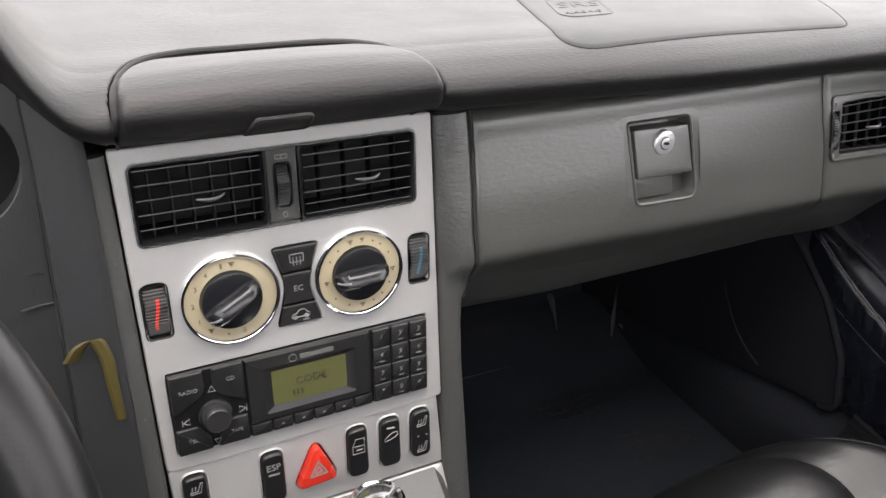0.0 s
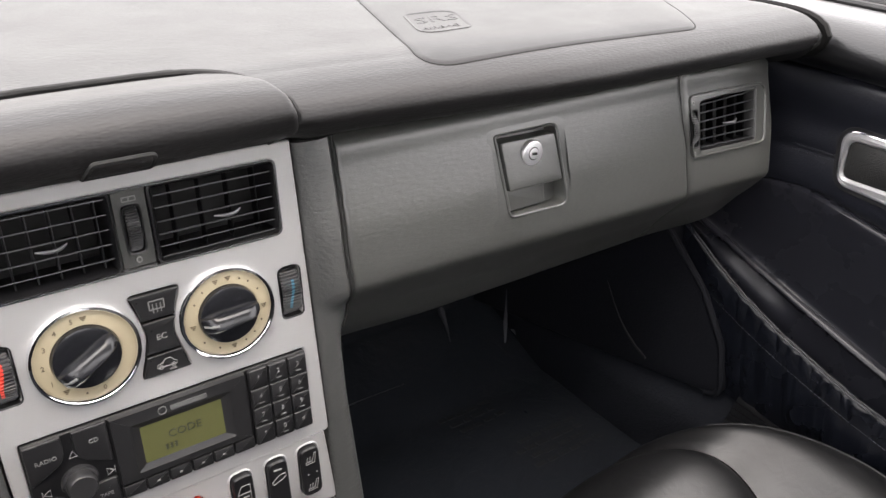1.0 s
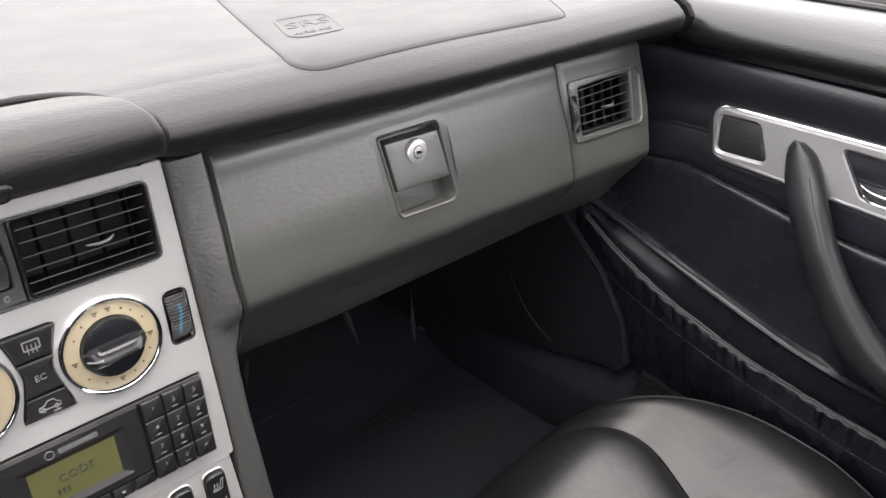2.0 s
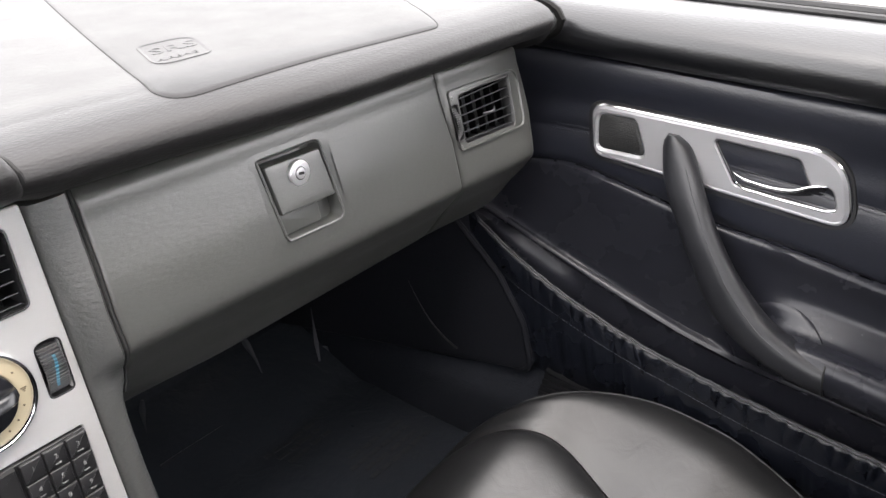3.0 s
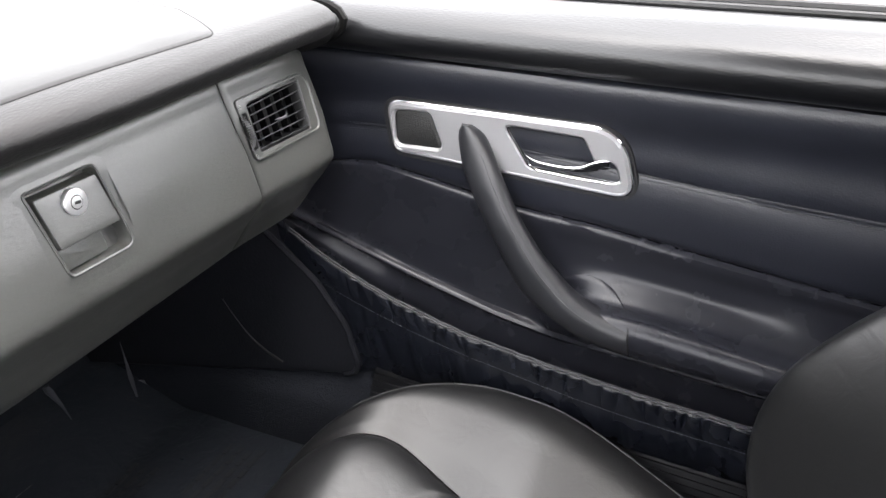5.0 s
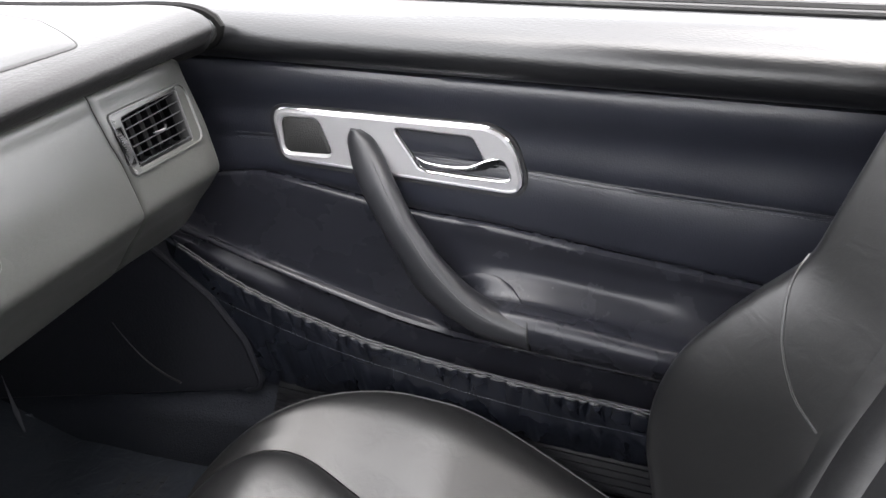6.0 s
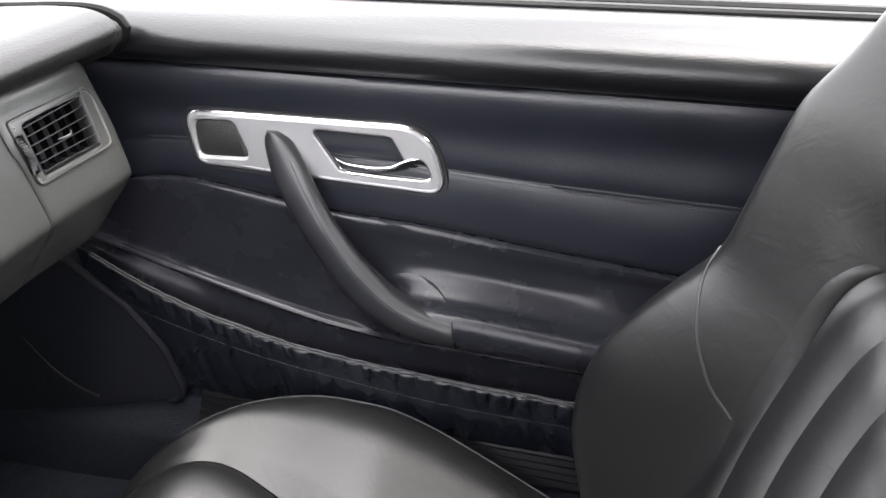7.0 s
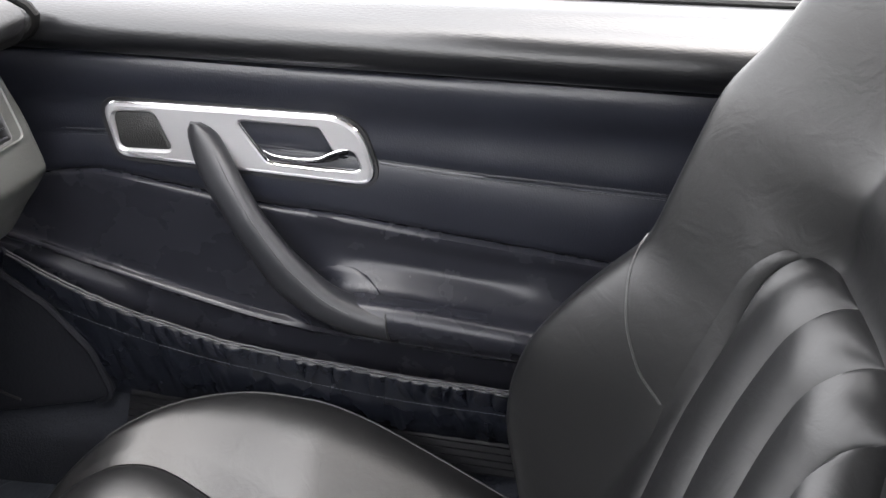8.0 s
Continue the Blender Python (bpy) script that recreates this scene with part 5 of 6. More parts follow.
FAR = spline([(-0.1700, 0.0470), (-0.1894, 0.0149), (-0.2035, -0.0115), (-0.2243, -0.0503), (-0.2522, -0.0926), (-0.2769, -0.1213), (-0.3039, -0.1376), (-0.3275, -0.1463)], 44)
FRONT_X = np.interp(np.linspace(0, 1, 44), [0, 0.10, 0.22, 0.36, 0.55, 0.72, 0.88, 1.0], [0.656, 0.645, 0.630, 0.617, 0.6085, 0.6050, 0.6030, 0.6030])
bm = bmesh.new()
rows, crest = [], []
for i, (n_, f_, x) in enumerate(zip(NEAR, FAR, FRONT_X)):
    t = i / 43
    mid_, arm_ = (n_ + f_) / 2, (n_ - f_) / 2
    arm_ = arm_ * (0.45 + 0.55 * math.sqrt(min(1.0, t / 0.04)))
    deep = float(np.interp(t, [0, 0.12, 0.5, 0.85, 1], [0.010, 0.011, 0.013, 0.018, 0.022]))
    row = []
    for a in np.linspace(0, 2 * math.pi, 24, endpoint=False):
        ca, sa = math.cos(a), math.sin(a)
        ca = math.copysign(abs(ca) ** 0.85, ca)
        sa = math.copysign(abs(sa) ** (1.05 - 0.35 * smooth(0.6, 0.9, t) if sa > 0 else 0.75), sa)
        row.append((x + deep * (1 - sa), mid_[0] + arm_[0] * ca, mid_[1] + arm_[1] * ca))
    rows.append(row)
    crest.append(Vector(row[8]))
loft(bm, rows, closed=True, caps=True)
part("bar", bm, surface("worn_black_plastic", (0.0125, 0.0129, 0.0150), 0.38, specular=0.42, grain=0.16, grain_size=0.0012, fine=0.3, scuffs=0.08), handle)
bm = bmesh.new()
tube(bm, [p + Vector((0.0002, 0, 0)) for p in crest[5:38]], 0.0005, 5)
part("parting_line", bm, surface("rubbed_plastic_edge", (0.030, 0.030, 0.031), 0.45, vary=0.5, vary_size=0.01), handle, "rubbed parting line")
# moulded finger well behind the lower end of the bar, set into the shelf
bm = bmesh.new()
rows = []
well_edge = [(-0.250, 0.16), (-0.262, 0.06), (-0.276, 0.03), (-0.292, 0.07), (-0.306, 0.20), (-0.316, 0.42), (-0.323, 0.70), (-0.3268, 0.97)]
for y in np.linspace(-0.250, -0.3268, 26):
    q0 = float(np.interp(-y, [-p[0] for p in well_edge], [p[1] for p in well_edge]))
    sec = [tuple(p) for p in spline(lower_points(y)[2][2:6], 26)]
    row = []
    for j in range(12):
        f = q0 + (1.0 - q0) * j / 11
        i = f * (len(sec) - 1)
        i0 = min(int(i), len(sec) - 2)
        x = sec[i0][0] + (sec[i0 + 1][0] - sec[i0][0]) * (i - i0)
        z = sec[i0][1] + (sec[i0 + 1][1] - sec[i0][1]) * (i - i0)
        lift = 0.0013 * (1 - j / 11) if 0 < j else -0.001
        row.append((x - lift, y, z + lift * 0.6))
    rows.append(row)
loft(bm, rows)
part("finger_well", bm, DOOR_LOW, handle)
bm = bmesh.new()
tube(bm, [(0.6120 - 0.0065 * math.sin(math.pi * s_), -0.3282, -0.1455 - 0.034 * s_) for s_ in np.linspace(0, 1, 10)], 0.0011, 5)
part("joint", bm, GAP, handle)

# gathered map pocket
pocket = thing("map_pocket", "gathered black leatherette map pocket with elastic top", "door pocket")
bm = bmesh.new()
rows = []
ys = np.linspace(0.085, -0.66, 420)
rng = random.Random(4)
marks = [0.06]
while marks[-1] > -0.66:
    marks.append(marks[-1] - rng.uniform(0.009, 0.021))
depth_of = [rng.uniform(0.25, 1.0) for _ in marks]
def gather(y):
    i = int(np.searchsorted([-m for m in marks], -y))
    i = min(max(i, 1), len(marks) - 1)
    t = (marks[i - 1] - y) / (marks[i - 1] - marks[i])
    return depth_of[i] * abs(math.sin(math.pi * t)) ** 0.6
def pouch_row(y):
    """The pocket's section at y: elastic hem, gathered band down to the stitch line, smoother skirt below."""
    top, st = pocket_z(y), pstitch_z(y)
    g_ = gather(y) * smooth(0.035, -0.02, y)
    g2 = math.sin(y * 190 + 2.0 * math.sin(y * 31)) * smooth(0.05, -0.06, y)
    bulge_ = 0.010 * smooth(0.06, -0.1, y)
    row = [(0.640, y, top - 0.030), (0.6305, y, top - 0.003), (0.6292, y, top + 0.0002 + 0.0005 * g2), (0.6284, y, top + 0.0003 + 0.0005 * g2), (0.6270 - 0.0012 * g_, y, top - 0.0028), (0.6258 - 0.0022 * g_, y, top - 0.0055)]
    for f in np.linspace(0.12, 0.95, 9):
        z = top + (st - top) * f
        row.append((0.6258 - bulge_ * 0.6 * f - 0.0085 * g_ * (1 - 0.50 * f) * math.sin(math.pi * min(1, 0.25 + 0.75 * f)) - 0.004 * math.exp(-((y - 0.030) / 0.018) ** 2) * math.sin(math.pi * f), y - 0.006 * f * g2, z))
    row.append((0.6262 - bulge_ * 0.6 - 0.0008 * g_, y, st))
    bot = min(-0.262 + 0.174 * y, st - 0.03)
    for f in np.linspace(0.1, 1, 8):
        z = st + (bot - st) * f
        row.append((0.6250 - bulge_ * (0.6 - 0.2 * f) + 0.010 * f * f - (0.0016 * g2 + 0.0026 * g_) * math.sin(math.pi * min(1.0, f * 0.9 + 0.1)), y, z))
    return row


for y in ys:
    rows.append(pouch_row(y))
loft(bm, rows)
part("pouch", bm, POCKET, pocket)
for k, dx, nm in ((15, 0.0002, "stitching"),):
    bm = bmesh.new()
    y = 0.05
    while y > -0.64:
        a_, b_ = Vector(pouch_row(y)[k]), Vector(pouch_row(y - 0.0034)[k])
        tube(bm, [a_ - Vector((dx, 0, 0)), (a_ + b_) / 2 - Vector((dx + 0.0004, 0, 0)), b_ - Vector((dx, 0, 0))], 0.0003, 4)
        y -= 0.0048
    ob = part(nm, bm, surface("pale_grey_thread", (0.060, 0.062, 0.066), 0.6), pocket)
    ob["kind"] = "stuff"

# kick panel ahead of the door and the ribbed sill
kick = thing("kick_panel", "dark moulded kick panel with a rounded raised edge", "kick panel")
KP = rounded([(0.122, -0.040), (0.090, -0.0775), (0.0435, -0.133), (0.0130, -0.192), (0.0050, -0.262), (0.46, -0.285), (0.46, 0.05), (0.13, 0.05)], [0.01, 0.06, 0.06, 0.05, 0.022, 0.02, 0.02, 0.02], 7)
bm = bmesh.new()
kplace = lambda u, v, h: Vector((0.6255 - h - 0.10 * max(0, u - 0.05), u, v))
slab(bm, KP, -0.03, 0.004, 0.003, kplace)
part("board", bm, BROWN, kick)
bm = bmesh.new()
loft(bm, [[kplace(u, v, -0.012) for u in np.linspace(0.03, 0.46, 6)] for v in (-0.272, -0.31, -0.35, -0.40)])
part("carpet", bm, CARPET, kick)
bm = bmesh.new()
rim = [p for p in KP if p.x < 0.12]
tube(bm, [kplace(p.x + 0.002, p.y, 0.003) for p in rim], 0.0042, 8)
part("edge_roll", bm, BROWN, kick)
sillstrip = thing("door_sill", "black ribbed door sill strip", "sill")
bm = bmesh.new()
rows = []
ribs = [(0.650, 0.004), (0.634, 0.0)] + [(0.631 - 0.0028 * k, -0.002 - 0.0026 * k - (0.0030 if k % 2 else 0)) for k in range(11)]
loft(bm, [[(x, y, -0.250 + 0.185 * y + z) for x, z in ribs] for y in np.linspace(-0.01, -1.0, 14)])
part("strip", bm, surface("sill_rubber", (0.0042, 0.0044, 0.0052), 0.36, specular=0.14, fine=0.2), sillstrip)

bm = bmesh.new()
loft(bm, [[(0.648, y, -0.262 + 0.185 * min(y, 0.03)), (0.606, y, -0.294 + 0.185 * min(y, 0.03)), (0.600, y, -0.310 + 0.185 * min(y, 0.03)), (0.596, y, -0.39)] for y in np.linspace(0.44, -1.0, 14)])
part("sill_carpet", bm, CARPET, sillstrip)
# rolled hem of the pocket: two fine cords along its mouth
for nm, dx, dz in (("hem_cord", -0.0010, 0.0009), ("hem_cord", -0.0030, -0.0018)):
    bm = bmesh.new()
    tube(bm, [Vector((0.6286 + dx - 0.0008 * gather(y), y, pocket_z(y) + dz + 0.0004 * math.sin(y * 210 + 3 * math.sin(y * 37)))) for y in np.linspace(0.07, -0.65, 300)], 0.0009, 6)
    part(nm, bm, THREAD, pocket)


# ---- passenger seat ----
seat = thing("passenger_seat", "black leather passenger seat with side bolsters and pleated backrest", "car seat")
SX = 0.345   # middle of the seat


# outer edge of the cushion in plan, its height, and the seam between bolster and middle, from the front to the rear
rim_x = by([(0.045, 0.40), (0.02, 0.462), (-0.01, 0.492), (-0.032, 0.514), (-0.052, 0.529), (-0.072, 0.545), (-0.09, 0.564), (-0.118, 0.587), (-0.15, 0.6027), (-0.18, 0.6096), (-0.247, 0.6103), (-0.295, 0.606), (-0.36, 0.590), (-0.45, 0.561), (-0.54, 0.55)])
rim_z = by([(0.045, -0.3464), (0.02, -0.2796), (-0.01, -0.2478), (-0.032, -0.2336), (-0.052, -0.224), (-0.075, -0.2206), (-0.09, -0.2223), (-0.118, -0.2295), (-0.15, -0.2367), (-0.18, -0.2423), (-0.247, -0.2571), (-0.295, -0.2802), (-0.36, -0.3129), (-0.45, -0.3545), (-0.54, -0.3907)])
seam_x = by([(0.045, 0.354), (0.02, 0.414), (-0.005, 0.449), (-0.025, 0.469), (-0.046, 0.483), (-0.07, 0.493), (-0.093, 0.501), (-0.115, 0.502), (-0.139, 0.494), (-0.19, 0.475), (-0.25, 0.452), (-0.36, 0.438), (-0.54, 0.434)])
SEAM_2 = spline([(0.405, -0.148), (0.430, -0.153), (0.450, -0.162), (0.466, -0.178), (0.476, -0.205)], 24)


def bolster(t, width):
    """Rise of the bolster from its seam (t = 0) to the rim (t = 1): a straight flank, then a crown that falls a little outwards."""
    return width * (0.52 * min(t, 0.26) + 0.38 * max(0.0, min(t, 0.62) - 0.26) + (max(0, t - 0.62) * 0.44 - 0.5 * 2.0 * max(0, t - 0.62) ** 2))


def cushion_z(x, y):
    a, xs, xo = abs(x - SX), seam_x(y) - SX, rim_x(y) - SX
    zs = rim_z(y) - bolster(1.0, xo - xs)
    if a >= xs:
        return zs + bolster(min(1.0, (a - xs) / (xo - xs)), xo - xs)
    u = xs - a
    e = math.sqrt(min((x - p[0]) ** 2 + (y - p[1]) ** 2 for p in SEAM_2))
    return zs + 0.013 * (1 - math.exp(-u / 0.014)) - 0.026 * smooth(0.0, 0.17, u) - 0.0045 * math.exp(-(e / 0.004) ** 2)


bm = bmesh.new()
rows = []
cols = [-1 + (i / 26) for i in range(26)]
half = [0.72 * (1 - (1 - k / 30) ** 1.7) for k in range(30)] + [0.0]
for y in np.r_[np.linspace(0.044, -0.10, 44), np.linspace(-0.104, -0.26, 44), np.linspace(-0.27, -0.54, 26)]:
    xs, xo = seam_x(y) - SX, rim_x(y) - SX
    ins = [xs * math.sin(math.pi / 2 * k / 34) for k in range(34)] + [xs - 0.0016]
    bol = [xs + 0.0012 + (xo - xs - 0.0012) * (k / 26) ** 1.25 for k in range(27)]
    one = [(a, 0.0) for a in ins] + [(xs, -0.0042)] + [(a, 0.0) for a in bol]
    side = [(xo + 0.0015, -0.004), (xo + 0.004, -0.014), (xo + 0.003, -0.03), (xo - 0.004, -0.06)]
    right = [(SX + a, y, cushion_z(SX + a, y) + d) for a, d in one] + [(SX + a, y, rim_z(y) + d) for a, d in side] + [(SX + xo - 0.02, y, -0.40)]
    left = [(2 * SX - p[0], p[1], p[2]) for p in right[:0:-1]]
    rows.append(left + right)
front = [(p[0], p[1] + 0.006, min(p[2] - 0.02, -0.345)) for p in rows[0]]
low = [(p[0], p[1] - 0.02, -0.40) for p in rows[0]]
loft(bm, [low, front] + rows)
cushion = part("cushion", bm, SEAT, seat)
bm = bmesh.new()
tube(bm, [(rim_x(y) + 0.0004, y, rim_z(y) - 0.0002) for y in np.linspace(-0.045, -0.52, 70)], 0.0012, 8)
part("piping", bm, SEAT, cushion)
bm = bmesh.new()
tube(bm, [(seam_x(y), y, cushion_z(seam_x(y), y) - 0.0040) for y in np.linspace(0.0, -0.5, 70)], 0.0008, 6)
part("seam", bm, GAP, cushion)

# backrest: a padded shell leaning back, wide at the bolsters, narrowing into the head restraint
LEANB = radians(32)
BU = Vector((0, -math.sin(LEANB), math.cos(LEANB)))
BN = Vector((0, math.cos(LEANB), math.sin(LEANB)))
B0 = Vector((SX, -0.530, -0.25))
half_w = by([(0.70, 0.0986), (0.64, 0.1467), (0.55, 0.191), (0.48, 0.2253), (0.42, 0.2477), (0.34, 0.2574), (0.26, 0.2565), (0.20, 0.2549), (0.16, 0.2608), (0.12, 0.2642), (0.07, 0.2637), (0.02, 0.2516), (-0.03, 0.2292), (-0.12, 0.194)])
wing_h = by([(0.70, 0.0088), (0.64, 0.0288), (0.55, 0.0505), (0.48, 0.0727), (0.42, 0.0961), (0.34, 0.1162), (0.26, 0.1013), (0.20, 0.0896), (0.16, 0.1048), (0.12, 0.1171), (0.07, 0.1285), (0.02, 0.123), (-0.03, 0.1061), (-0.12, 0.0378)])
S_LOW = -0.04
PLEATS = [by(q[::-1]) for q in (
    [(-0.04, 0.030), (0.0406, 0.0960), (0.0596, 0.1174), (0.0845, 0.1310), (0.1082, 0.1368), (0.1493, 0.1410), (0.1921, 0.1460), (0.232, 0.1488), (0.2586, 0.1485), (0.30, 0.1445)],
    [(-0.04, 0.004), (0.065, 0.0760), (0.091, 0.0905), (0.1237, 0.1095), (0.163, 0.1235), (0.203, 0.1345), (0.2297, 0.1390), (0.2517, 0.1405), (0.30, 0.1420)],
    [(-0.04, -0.050), (0.1135, 0.0375), (0.1435, 0.0543), (0.1735, 0.0652), (0.2105, 0.0743), (0.2435, 0.0775), (0.30, 0.084)],
    [(-0.04, -0.090), (0.1604, 0.0001), (0.1845, 0.0111), (0.2095, 0.0187), (0.237, 0.0238), (0.30, 0.024)],
    [(-0.04, -0.116), (0.2005, -0.0315), (0.223, -0.0252), (0.240, -0.0228), (0.30, -0.0233)],
    [(-0.04, -0.134), (0.214, -0.089), (0.30, -0.082)],
    [(-0.04, -0.145), (0.214, -0.142), (0.30, -0.147)])]
insert_end = by([(0.17, 0.270), (0.1440, 0.2790), (0.1374, 0.2794), (0.0921, 0.2783), (0.0566, 0.2771), (0.0279, 0.2742), (0.0017, 0.2685), (-0.0159, 0.2627), (-0.0329, 0.2482), (-0.0484, 0.2222), (-0.10, 0.19), (-0.16, 0.16)])


def back_h(u, s):
    """Height of the backrest's face over its plane, with a recess for the pleated middle."""
    h = wing_h(s) * smooth(0.125, 0.205, abs(u)) + 0.030 * smooth(0.36, 0.50, s)
    over = smooth(0.24, 0.31, s)
    edge = PLEATS[0](min(s, 0.30)) + 0.03 * over
    inside = smooth(edge + 0.001, edge - 0.010 - 0.05 * over, u) * smooth(PLEATS[-1](s), PLEATS[-1](s) + 0.01, u)
    return h - 0.023 * inside * smooth(insert_end(u) + 0.06, insert_end(u) + 0.004, s)


def back_point(u, s, lift=0.0):
    """A point of the backrest's rounded face, u to the side of its middle, s up its length."""
    w = half_w(s)
    topk = smooth(0.58, 0.70, s)
    sn = min(1.0, abs(u) / w) ** (1 / 0.92)
    e = max(0.0, 1 - sn * sn) ** 0.125
    h = (back_h(u, s) + 0.05) * e * (1 - 0.8 * topk * topk) - 0.05
    return B0 + Vector((u, 0, 0)) + BU * s + BN * (h + lift)


bm = bmesh.new()
rows = []
ss = np.r_[np.linspace(-0.12, 0.24, 130), np.linspace(0.243, 0.30, 26), np.linspace(0.31, 0.66, 40), 0.675, 0.688, 0.695]
for s in ss:
    w = half_w(s)
    topk = smooth(0.58, 0.70, s)
    row = []
    n = 170
    for i in range(n + 1):
        th = -math.pi / 2 + math.pi * i / n
        row.append(back_point(w * math.copysign(abs(math.sin(th)) ** 0.92, math.sin(th)), s))
    for i in range(1, 24):
        th = math.pi / 2 - math.pi * i / 24
        p = B0 + Vector((w * math.sin(th), 0, 0)) + BU * s + BN * (-0.05 - 0.06 * max(0.0, math.cos(th)) ** 0.5 * (1 - 0.6 * topk))
        row.append(p)
    rows.append(row)
loft(bm, rows, closed=True, caps=True)
backrest = part("backrest", bm, SEAT, seat)
# pleats: long pillows, each rolling over at its upper end
for a_, b_, tall in zip(PLEATS[1:], PLEATS, (0.0240, 0.0275, 0.0280, 0.0280, 0.0280, 0.0280)):
    bm = bmesh.new()
    rows = []
    for k in range(46):
        q = 1 - (1 - k / 45) ** 1.8
        row = []
        for f in (1 - np.cos(np.linspace(0, math.pi, 19))) / 2:
            mid = a_(0.25) + (b_(0.25) - a_(0.25)) * f
            end = insert_end(mid)
            s = S_LOW + (end - S_LOW) * q
            u = a_(s) + (b_(s) - a_(s)) * f
            roll = min(1.0, max(0.0, (s - (end - 0.050)) / 0.050))
            crown = (1 - ((0.95 - f) / 0.95) ** 3.2) ** 0.75 if f < 0.95 else (1 - ((f - 0.95) / 0.05) ** 2) ** 0.5
            h = wing_h(s) * smooth(0.125, 0.205, abs(u)) - 0.0195 + tall * crown * math.sqrt(max(0.0, 1 - roll ** 2.4)) - 0.004 * roll ** 2
            e = max(0.0, 1 - (abs(u) / half_w(s)) ** (2 / 0.92)) ** 0.125
            row.append(B0 + Vector((u, 0, 0)) + BU * s + BN * ((h + 0.05) * e - 0.05))
        rows.append(row)
    rows.append([p - BN * 0.004 + BU * 0.002 for p in rows[-1]])
    rows.append([p - BN * 0.030 + BU * 0.001 for p in rows[-2]])
    loft(bm, rows)
    part("pleat", bm, SEAT, backrest)
bm = bmesh.new()
tube(bm, [back_point(u, s, 0.0004) for u, s in spline([(0.216, 0.2045), (0.2066, 0.1990), (0.2000, 0.1930), (0.1920, 0.1825), (0.1803, 0.1634), (0.1706, 0.1440), (0.1618, 0.1285), (0.1520, 0.1150), (0.1388, 0.1078)], 40)], 0.0011, 6)
part("piping", bm, surface("grey_piping", (0.030, 0.030, 0.030), 0.40), backrest)


# ---- driver's side ----
wheel = thing("steering_wheel", "black leather steering wheel", "steering wheel")
WC = Vector((-0.338, -0.215, 0.058))
tiltw = Matrix.Rotation(radians(-24), 3, "X")
WR = 0.186
def on_wheel(r, a, d):
    return WC + tiltw @ Vector((r * math.cos(a), -d, r * math.sin(a)))
bm = bmesh.new()
rows = []
for i in range(96):
    a = 2 * math.pi * i / 96
    rows.append([on_wheel(WR + 0.0155 * math.cos(b), a, 0.0145 * math.sin(b)) for b in np.linspace(0, 2 * math.pi, 16, endpoint=False)])
g = loft(bm, rows, closed=True)
k = len(g[0])
for i in range(k):
    bm.faces.new((g[-1][i], g[-1][(i + 1) % k], g[0][(i + 1) % k], g[0][i]))
WHEEL_SKIN = surface("wheel_leather", (0.0085, 0.0085, 0.0086), 0.33, specular=0.32, grain=0.1, grain_size=0.0015)
part("rim", bm, WHEEL_SKIN, wheel)
bm = bmesh.new()
for a in (radians(-18), radians(198)):
    ring = [on_wheel(WR + 0.0160 * math.cos(b), a, 0.0150 * math.sin(b)) for b in np.linspace(0, 2 * math.pi, 20)]
    tube(bm, ring, 0.0008, 5)
part("rim_seam", bm, THREAD, wheel)
bm = bmesh.new()
n = 40
rows = [[on_wheel(r, 2 * math.pi * i / n, d) for i in range(n)] for r, d in ((0.085, -0.03), (0.088, 0.0), (0.080, 0.018), (0.060, 0.026), (0.02, 0.028))]
g = loft(bm, rows, closed=True)
bm.faces.new(g[-1])
part("hub", bm, WHEEL_SKIN, wheel)
for a in (radians(-14), radians(194), radians(-90)):
    bm = bmesh.new()
    rows = []
    for r in np.linspace(0.07, WR - 0.006, 8):
        w_ = 0.030 - 0.012 * (r - 0.07) / 0.11
        c_, s_ = math.cos(a), math.sin(a)
        rows.append([WC + tiltw @ Vector((r * c_ - q * s_, -d, r * s_ + q * c_)) for q, d in ((-w_, -0.006), (-w_ * 0.8, 0.006), (0, 0.010), (w_ * 0.8, 0.006), (w_, -0.006))])
    loft(bm, rows, closed=True, caps=True)
    part("spoke", bm, WHEEL_SKIN, wheel)

cluster = thing("instrument_surround", "dark plastic instrument surround beside the stack", "instrument panel")
bm = bmesh.new()
gp = lambda u, v, h: Vector((u, 0.012 - h + 0.06 * smooth(-0.15, -0.45, u), v))
holed(bm, rounded([(-0.62, -0.12), (-0.1515, -0.12), (-0.1465, 0.03), (-0.1428, 0.133), (-0.1424, 0.190), (-0.20, 0.235), (-0.62, 0.235)], 0.004, 4), [oval(-0.188, 0.151, 0.040, 0.040, 40), oval(-0.335, 0.135, 0.070, 0.070, 40)], -0.02, 0.002, gp)
part("fascia", bm, SIDE, cluster)
bm = bmesh.new()
rbox(bm, (-0.30, 0.07, 0.125), (0.35, 0.01, 0.16), 0.0)
part("dial_well", bm, GAP, cluster)
bm = bmesh.new()
tube(bm, [(edge_x(z) - 0.0008, 0.004, z) for z in np.linspace(0.185, -0.12, 12)], 0.0012, 6)
part("seam", bm, GAP, cluster)
# lower trim with its chipped edge, and a yellow strip standing in for a reflection in the side cover
bm = bmesh.new()
tube(bm, [(-0.1640, 0.009, 0.0600), (-0.1575, 0.009, 0.0612), (-0.1500, 0.009, 0.0622), (-0.1455, 0.009, 0.0618), (-0.1462, 0.009, 0.045), (-0.1468, 0.009, 0.036)], 0.0008, 5)
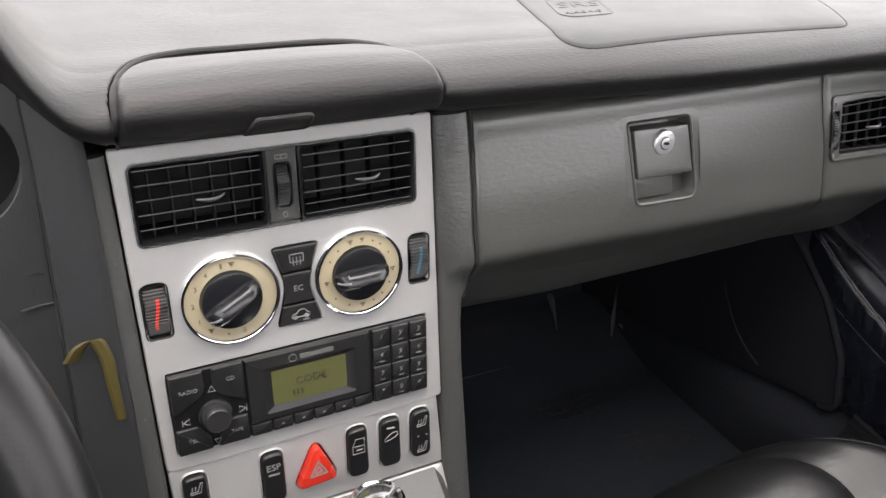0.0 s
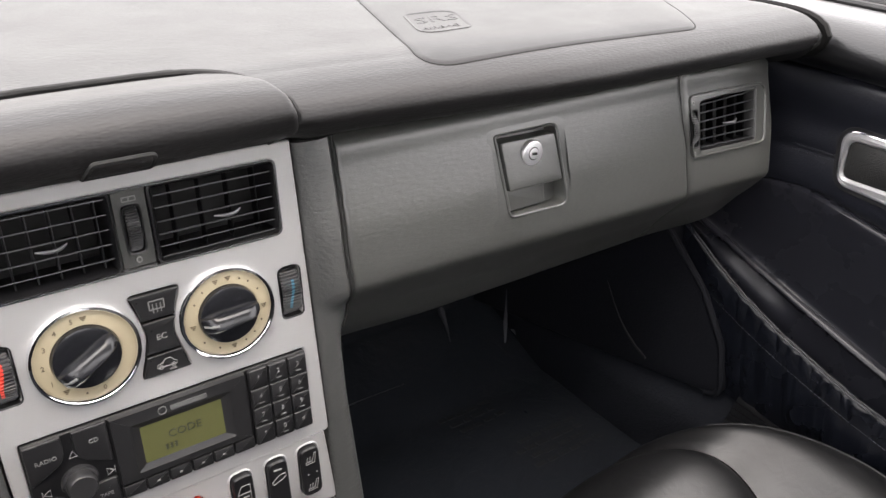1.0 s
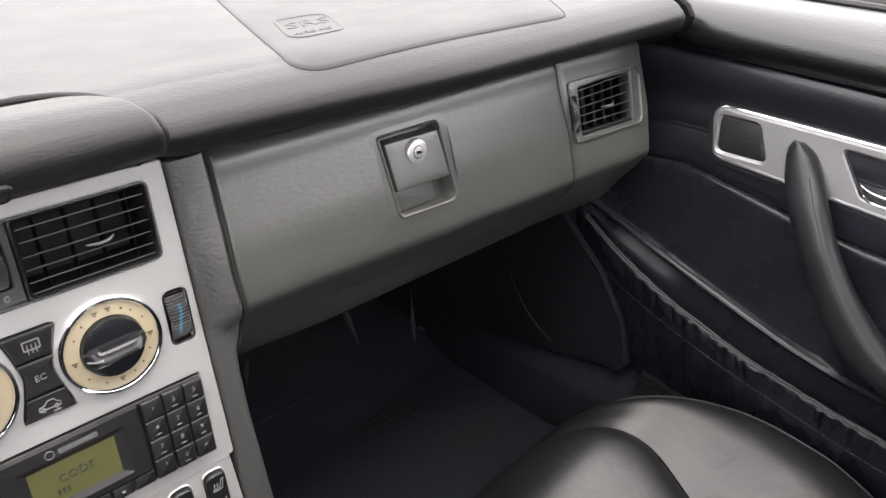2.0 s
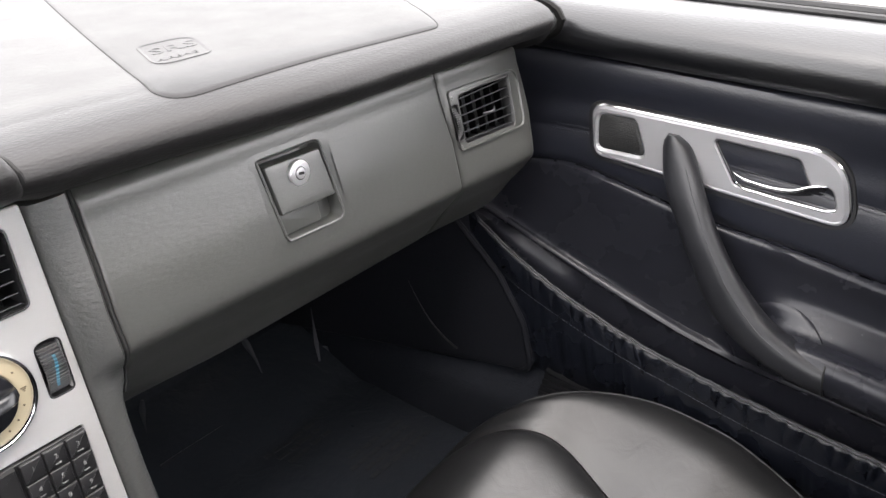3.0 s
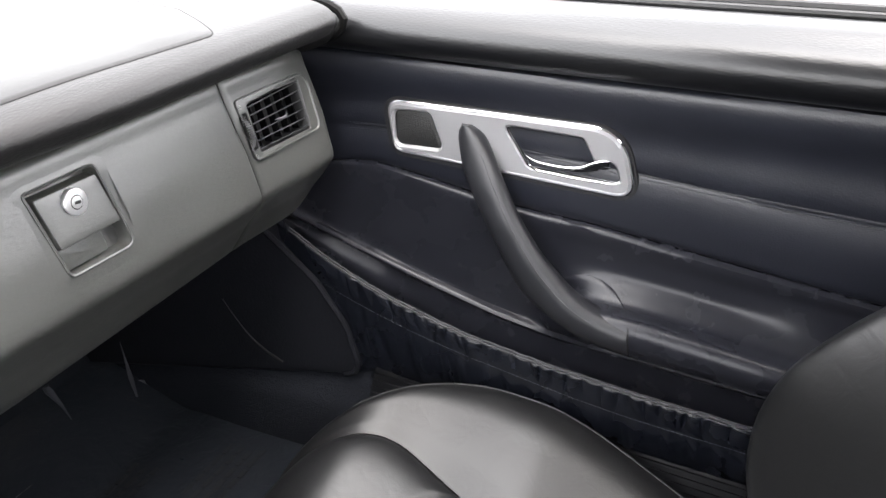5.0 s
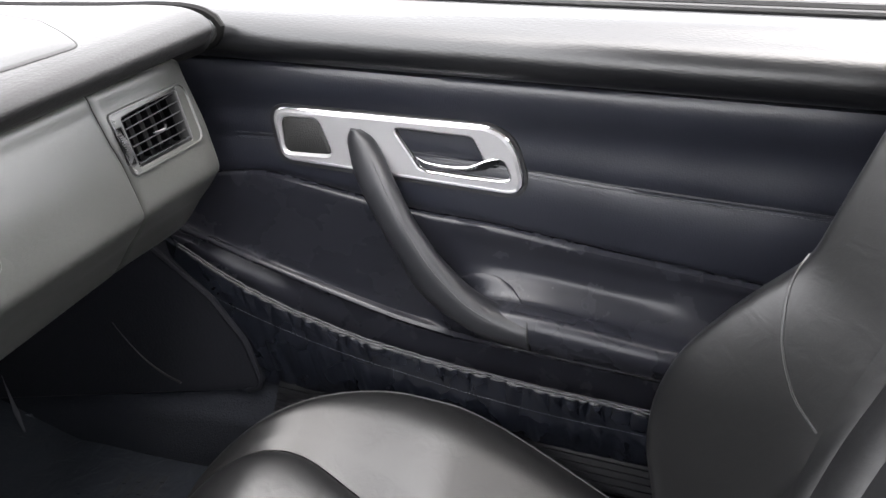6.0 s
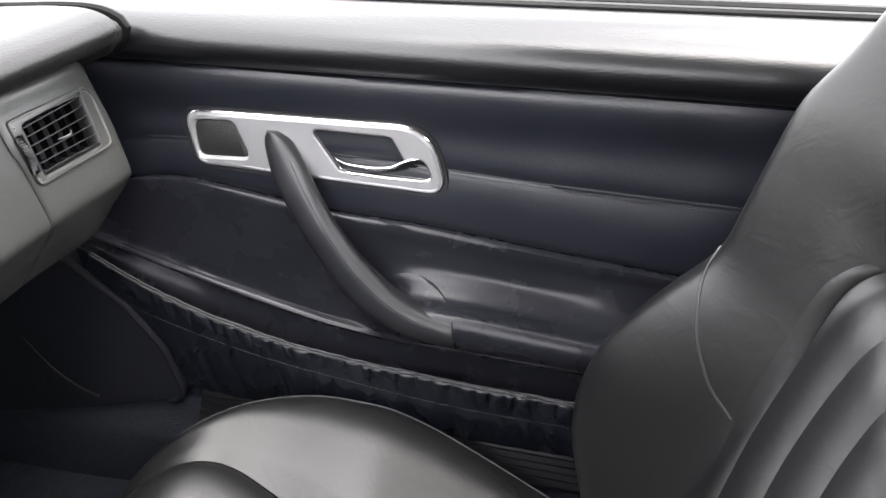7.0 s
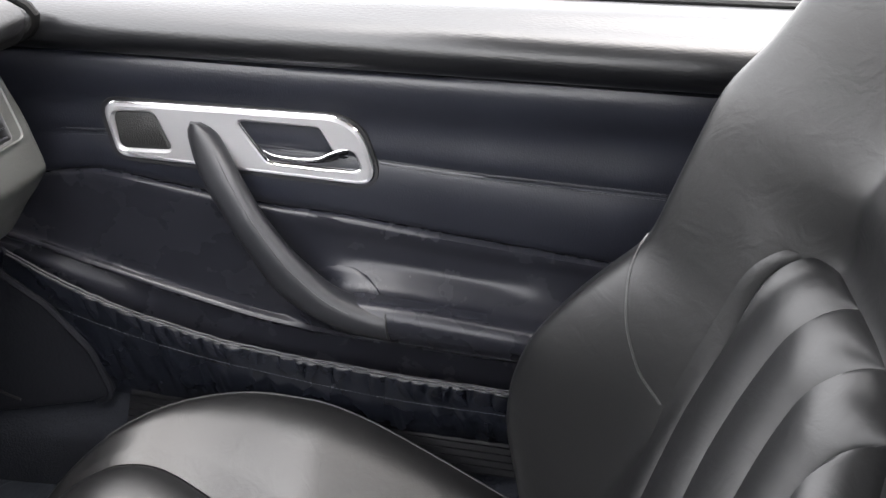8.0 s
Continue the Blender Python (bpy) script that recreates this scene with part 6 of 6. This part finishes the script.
for x_, z_, a_ in ((-0.1542, 0.0826, 0.4), (-0.1505, 0.0818, -0.5), (-0.1560, 0.0700, 1.3), (-0.1470, 0.0425, 1.5)):
    tube(bm, [(x_ + 0.0028 * k * math.cos(a_), 0.0094, z_ + 0.0028 * k * math.sin(a_) + 0.0006 * k * k) for k in (-1, -0.3, 0.4, 1)], [0.0002, 0.0006, 0.0005, 0.0002], 5)
part("chipped_edge", bm, surface("chipped_grey_plastic", (0.022, 0.022, 0.022), 0.6), cluster)
streak_y = thing("yellow_reflection", "yellow streak standing in for a reflection on the dark side cover", "tag")
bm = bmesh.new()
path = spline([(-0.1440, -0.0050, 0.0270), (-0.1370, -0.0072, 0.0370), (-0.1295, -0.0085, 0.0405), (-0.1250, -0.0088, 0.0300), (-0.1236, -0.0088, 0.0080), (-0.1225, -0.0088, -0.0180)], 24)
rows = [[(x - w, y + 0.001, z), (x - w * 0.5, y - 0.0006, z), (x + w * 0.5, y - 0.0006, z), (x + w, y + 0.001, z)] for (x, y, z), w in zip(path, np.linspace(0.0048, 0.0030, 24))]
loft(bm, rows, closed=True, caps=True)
part("streak", bm, YELLOW, streak_y)

# ---- passenger footwell ----
mat_f = thing("floor_mat", "blue-black floor mat under clear film with faint print", "floor mat")
def sheet_z(x, y):
    """Height of the rumpled mat."""
    return -0.372 + (0.12 * (y - 0.1) if y > 0.1 else 0) + 0.35 * max(0, y - 0.30) + 0.004 * noise.noise(Vector((x * 9, y * 9, 0))) + 0.0015 * noise.noise(Vector((x * 40, y * 40, 2)))


bm = bmesh.new()
rows = []
for y in np.linspace(0.44, -0.12, 40):
    row = []
    for x in np.linspace(0.20, 0.60, 34):
        row.append((x, y, sheet_z(x, y)))
    rows.append(row)
top_row = rows[0]
for k in range(1, 9):
    rows.insert(0, [(x, y + 0.018 * (1 - math.exp(-k / 2.5)), z + 0.026 * k + 0.003 * noise.noise(Vector((x * 14, k * 0.5, 4)))) for x, y, z in top_row])
loft(bm, rows)
part("sheet", bm, MAT, mat_f)
PRINT = surface("faint_mat_print", (0.0035, 0.0038, 0.0050), 0.6)
rngp = random.Random(11)
for x0, x1, y0, rows_ in ((0.445, 0.560, 0.146, 4), (0.395, 0.485, 0.250, 3), (0.480, 0.560, 0.055, 3)):
    for k in range(rows_):
        x, y = x0 + rngp.uniform(0, 0.018), y0 + 0.015 * k
        while x < x1 - 0.012 * (k % 2):
            w_ = rngp.uniform(0.008, 0.022)
            bm = bmesh.new()
            rbox(bm, (x + w_ / 2, y, sheet_z(x + w_ / 2, y) + 0.0007), (w_, 0.0075, 0.0012), 0.0003, 1)
            part("print_bar", bm, PRINT, mat_f)
            x += w_ + rngp.uniform(0.003, 0.006)
# Pale ribbons stand in for film glints, placed and tapered to fit the view.
film = thing("film_glints", "pale streaks standing in for glints on clear film in the footwell", "plastic film")
for pts, r, peak in (([(0.2950, 0.3535, -0.3205), (0.320, 0.3545, -0.3205), (0.352, 0.354, -0.3208), (0.391, 0.3535, -0.3210)], 0.0022, 0.12),
                     ([(0.4195, 0.300, -0.188), (0.4245, 0.301, -0.204), (0.430, 0.301, -0.222), (0.4345, 0.300, -0.246)], 0.0050, 0.15),
                     ([(0.5330, 0.300, -0.198), (0.5325, 0.301, -0.225), (0.5315, 0.301, -0.250), (0.5300, 0.300, -0.281)], 0.0032, 0.65),
                     ([(0.5400, 0.300, -0.262), (0.5470, 0.301, -0.268), (0.5500, 0.300, -0.276)], 0.0026, 0.5),
                     ([(0.2735, 0.300, -0.191), (0.2705, 0.301, -0.204), (0.2670, 0.300, -0.232)], 0.0040, 0.3)):
    bm = bmesh.new()
    tube(bm, [tuple(p) for p in spline(pts, 18)], [r * (0.12 + 0.88 * max(0.0, 1 - abs(i / 17 - peak) / max(peak, 1 - peak)) ** 1.5) for i in range(18)], 6, 0.4)
    part("glint_streak", bm, GLINT, film)
wires = thing("loose_cables", "thin dark cables hanging under the dashboard", "cable")
for pts in ([(0.600, 0.176, -0.160), (0.600, 0.163, -0.186), (0.600, 0.146, -0.212), (0.600, 0.123, -0.233), (0.600, 0.106, -0.243)],):
    bm = bmesh.new()
    tube(bm, [tuple(p) for p in spline(pts, 20)], [0.0004 + 0.0010 * smooth(4, 16, i) for i in range(20)], 6)
    part("cable", bm, surface("dark_glossy_cable", (0.0035, 0.0035, 0.004), 0.34, specular=0.15), wires)
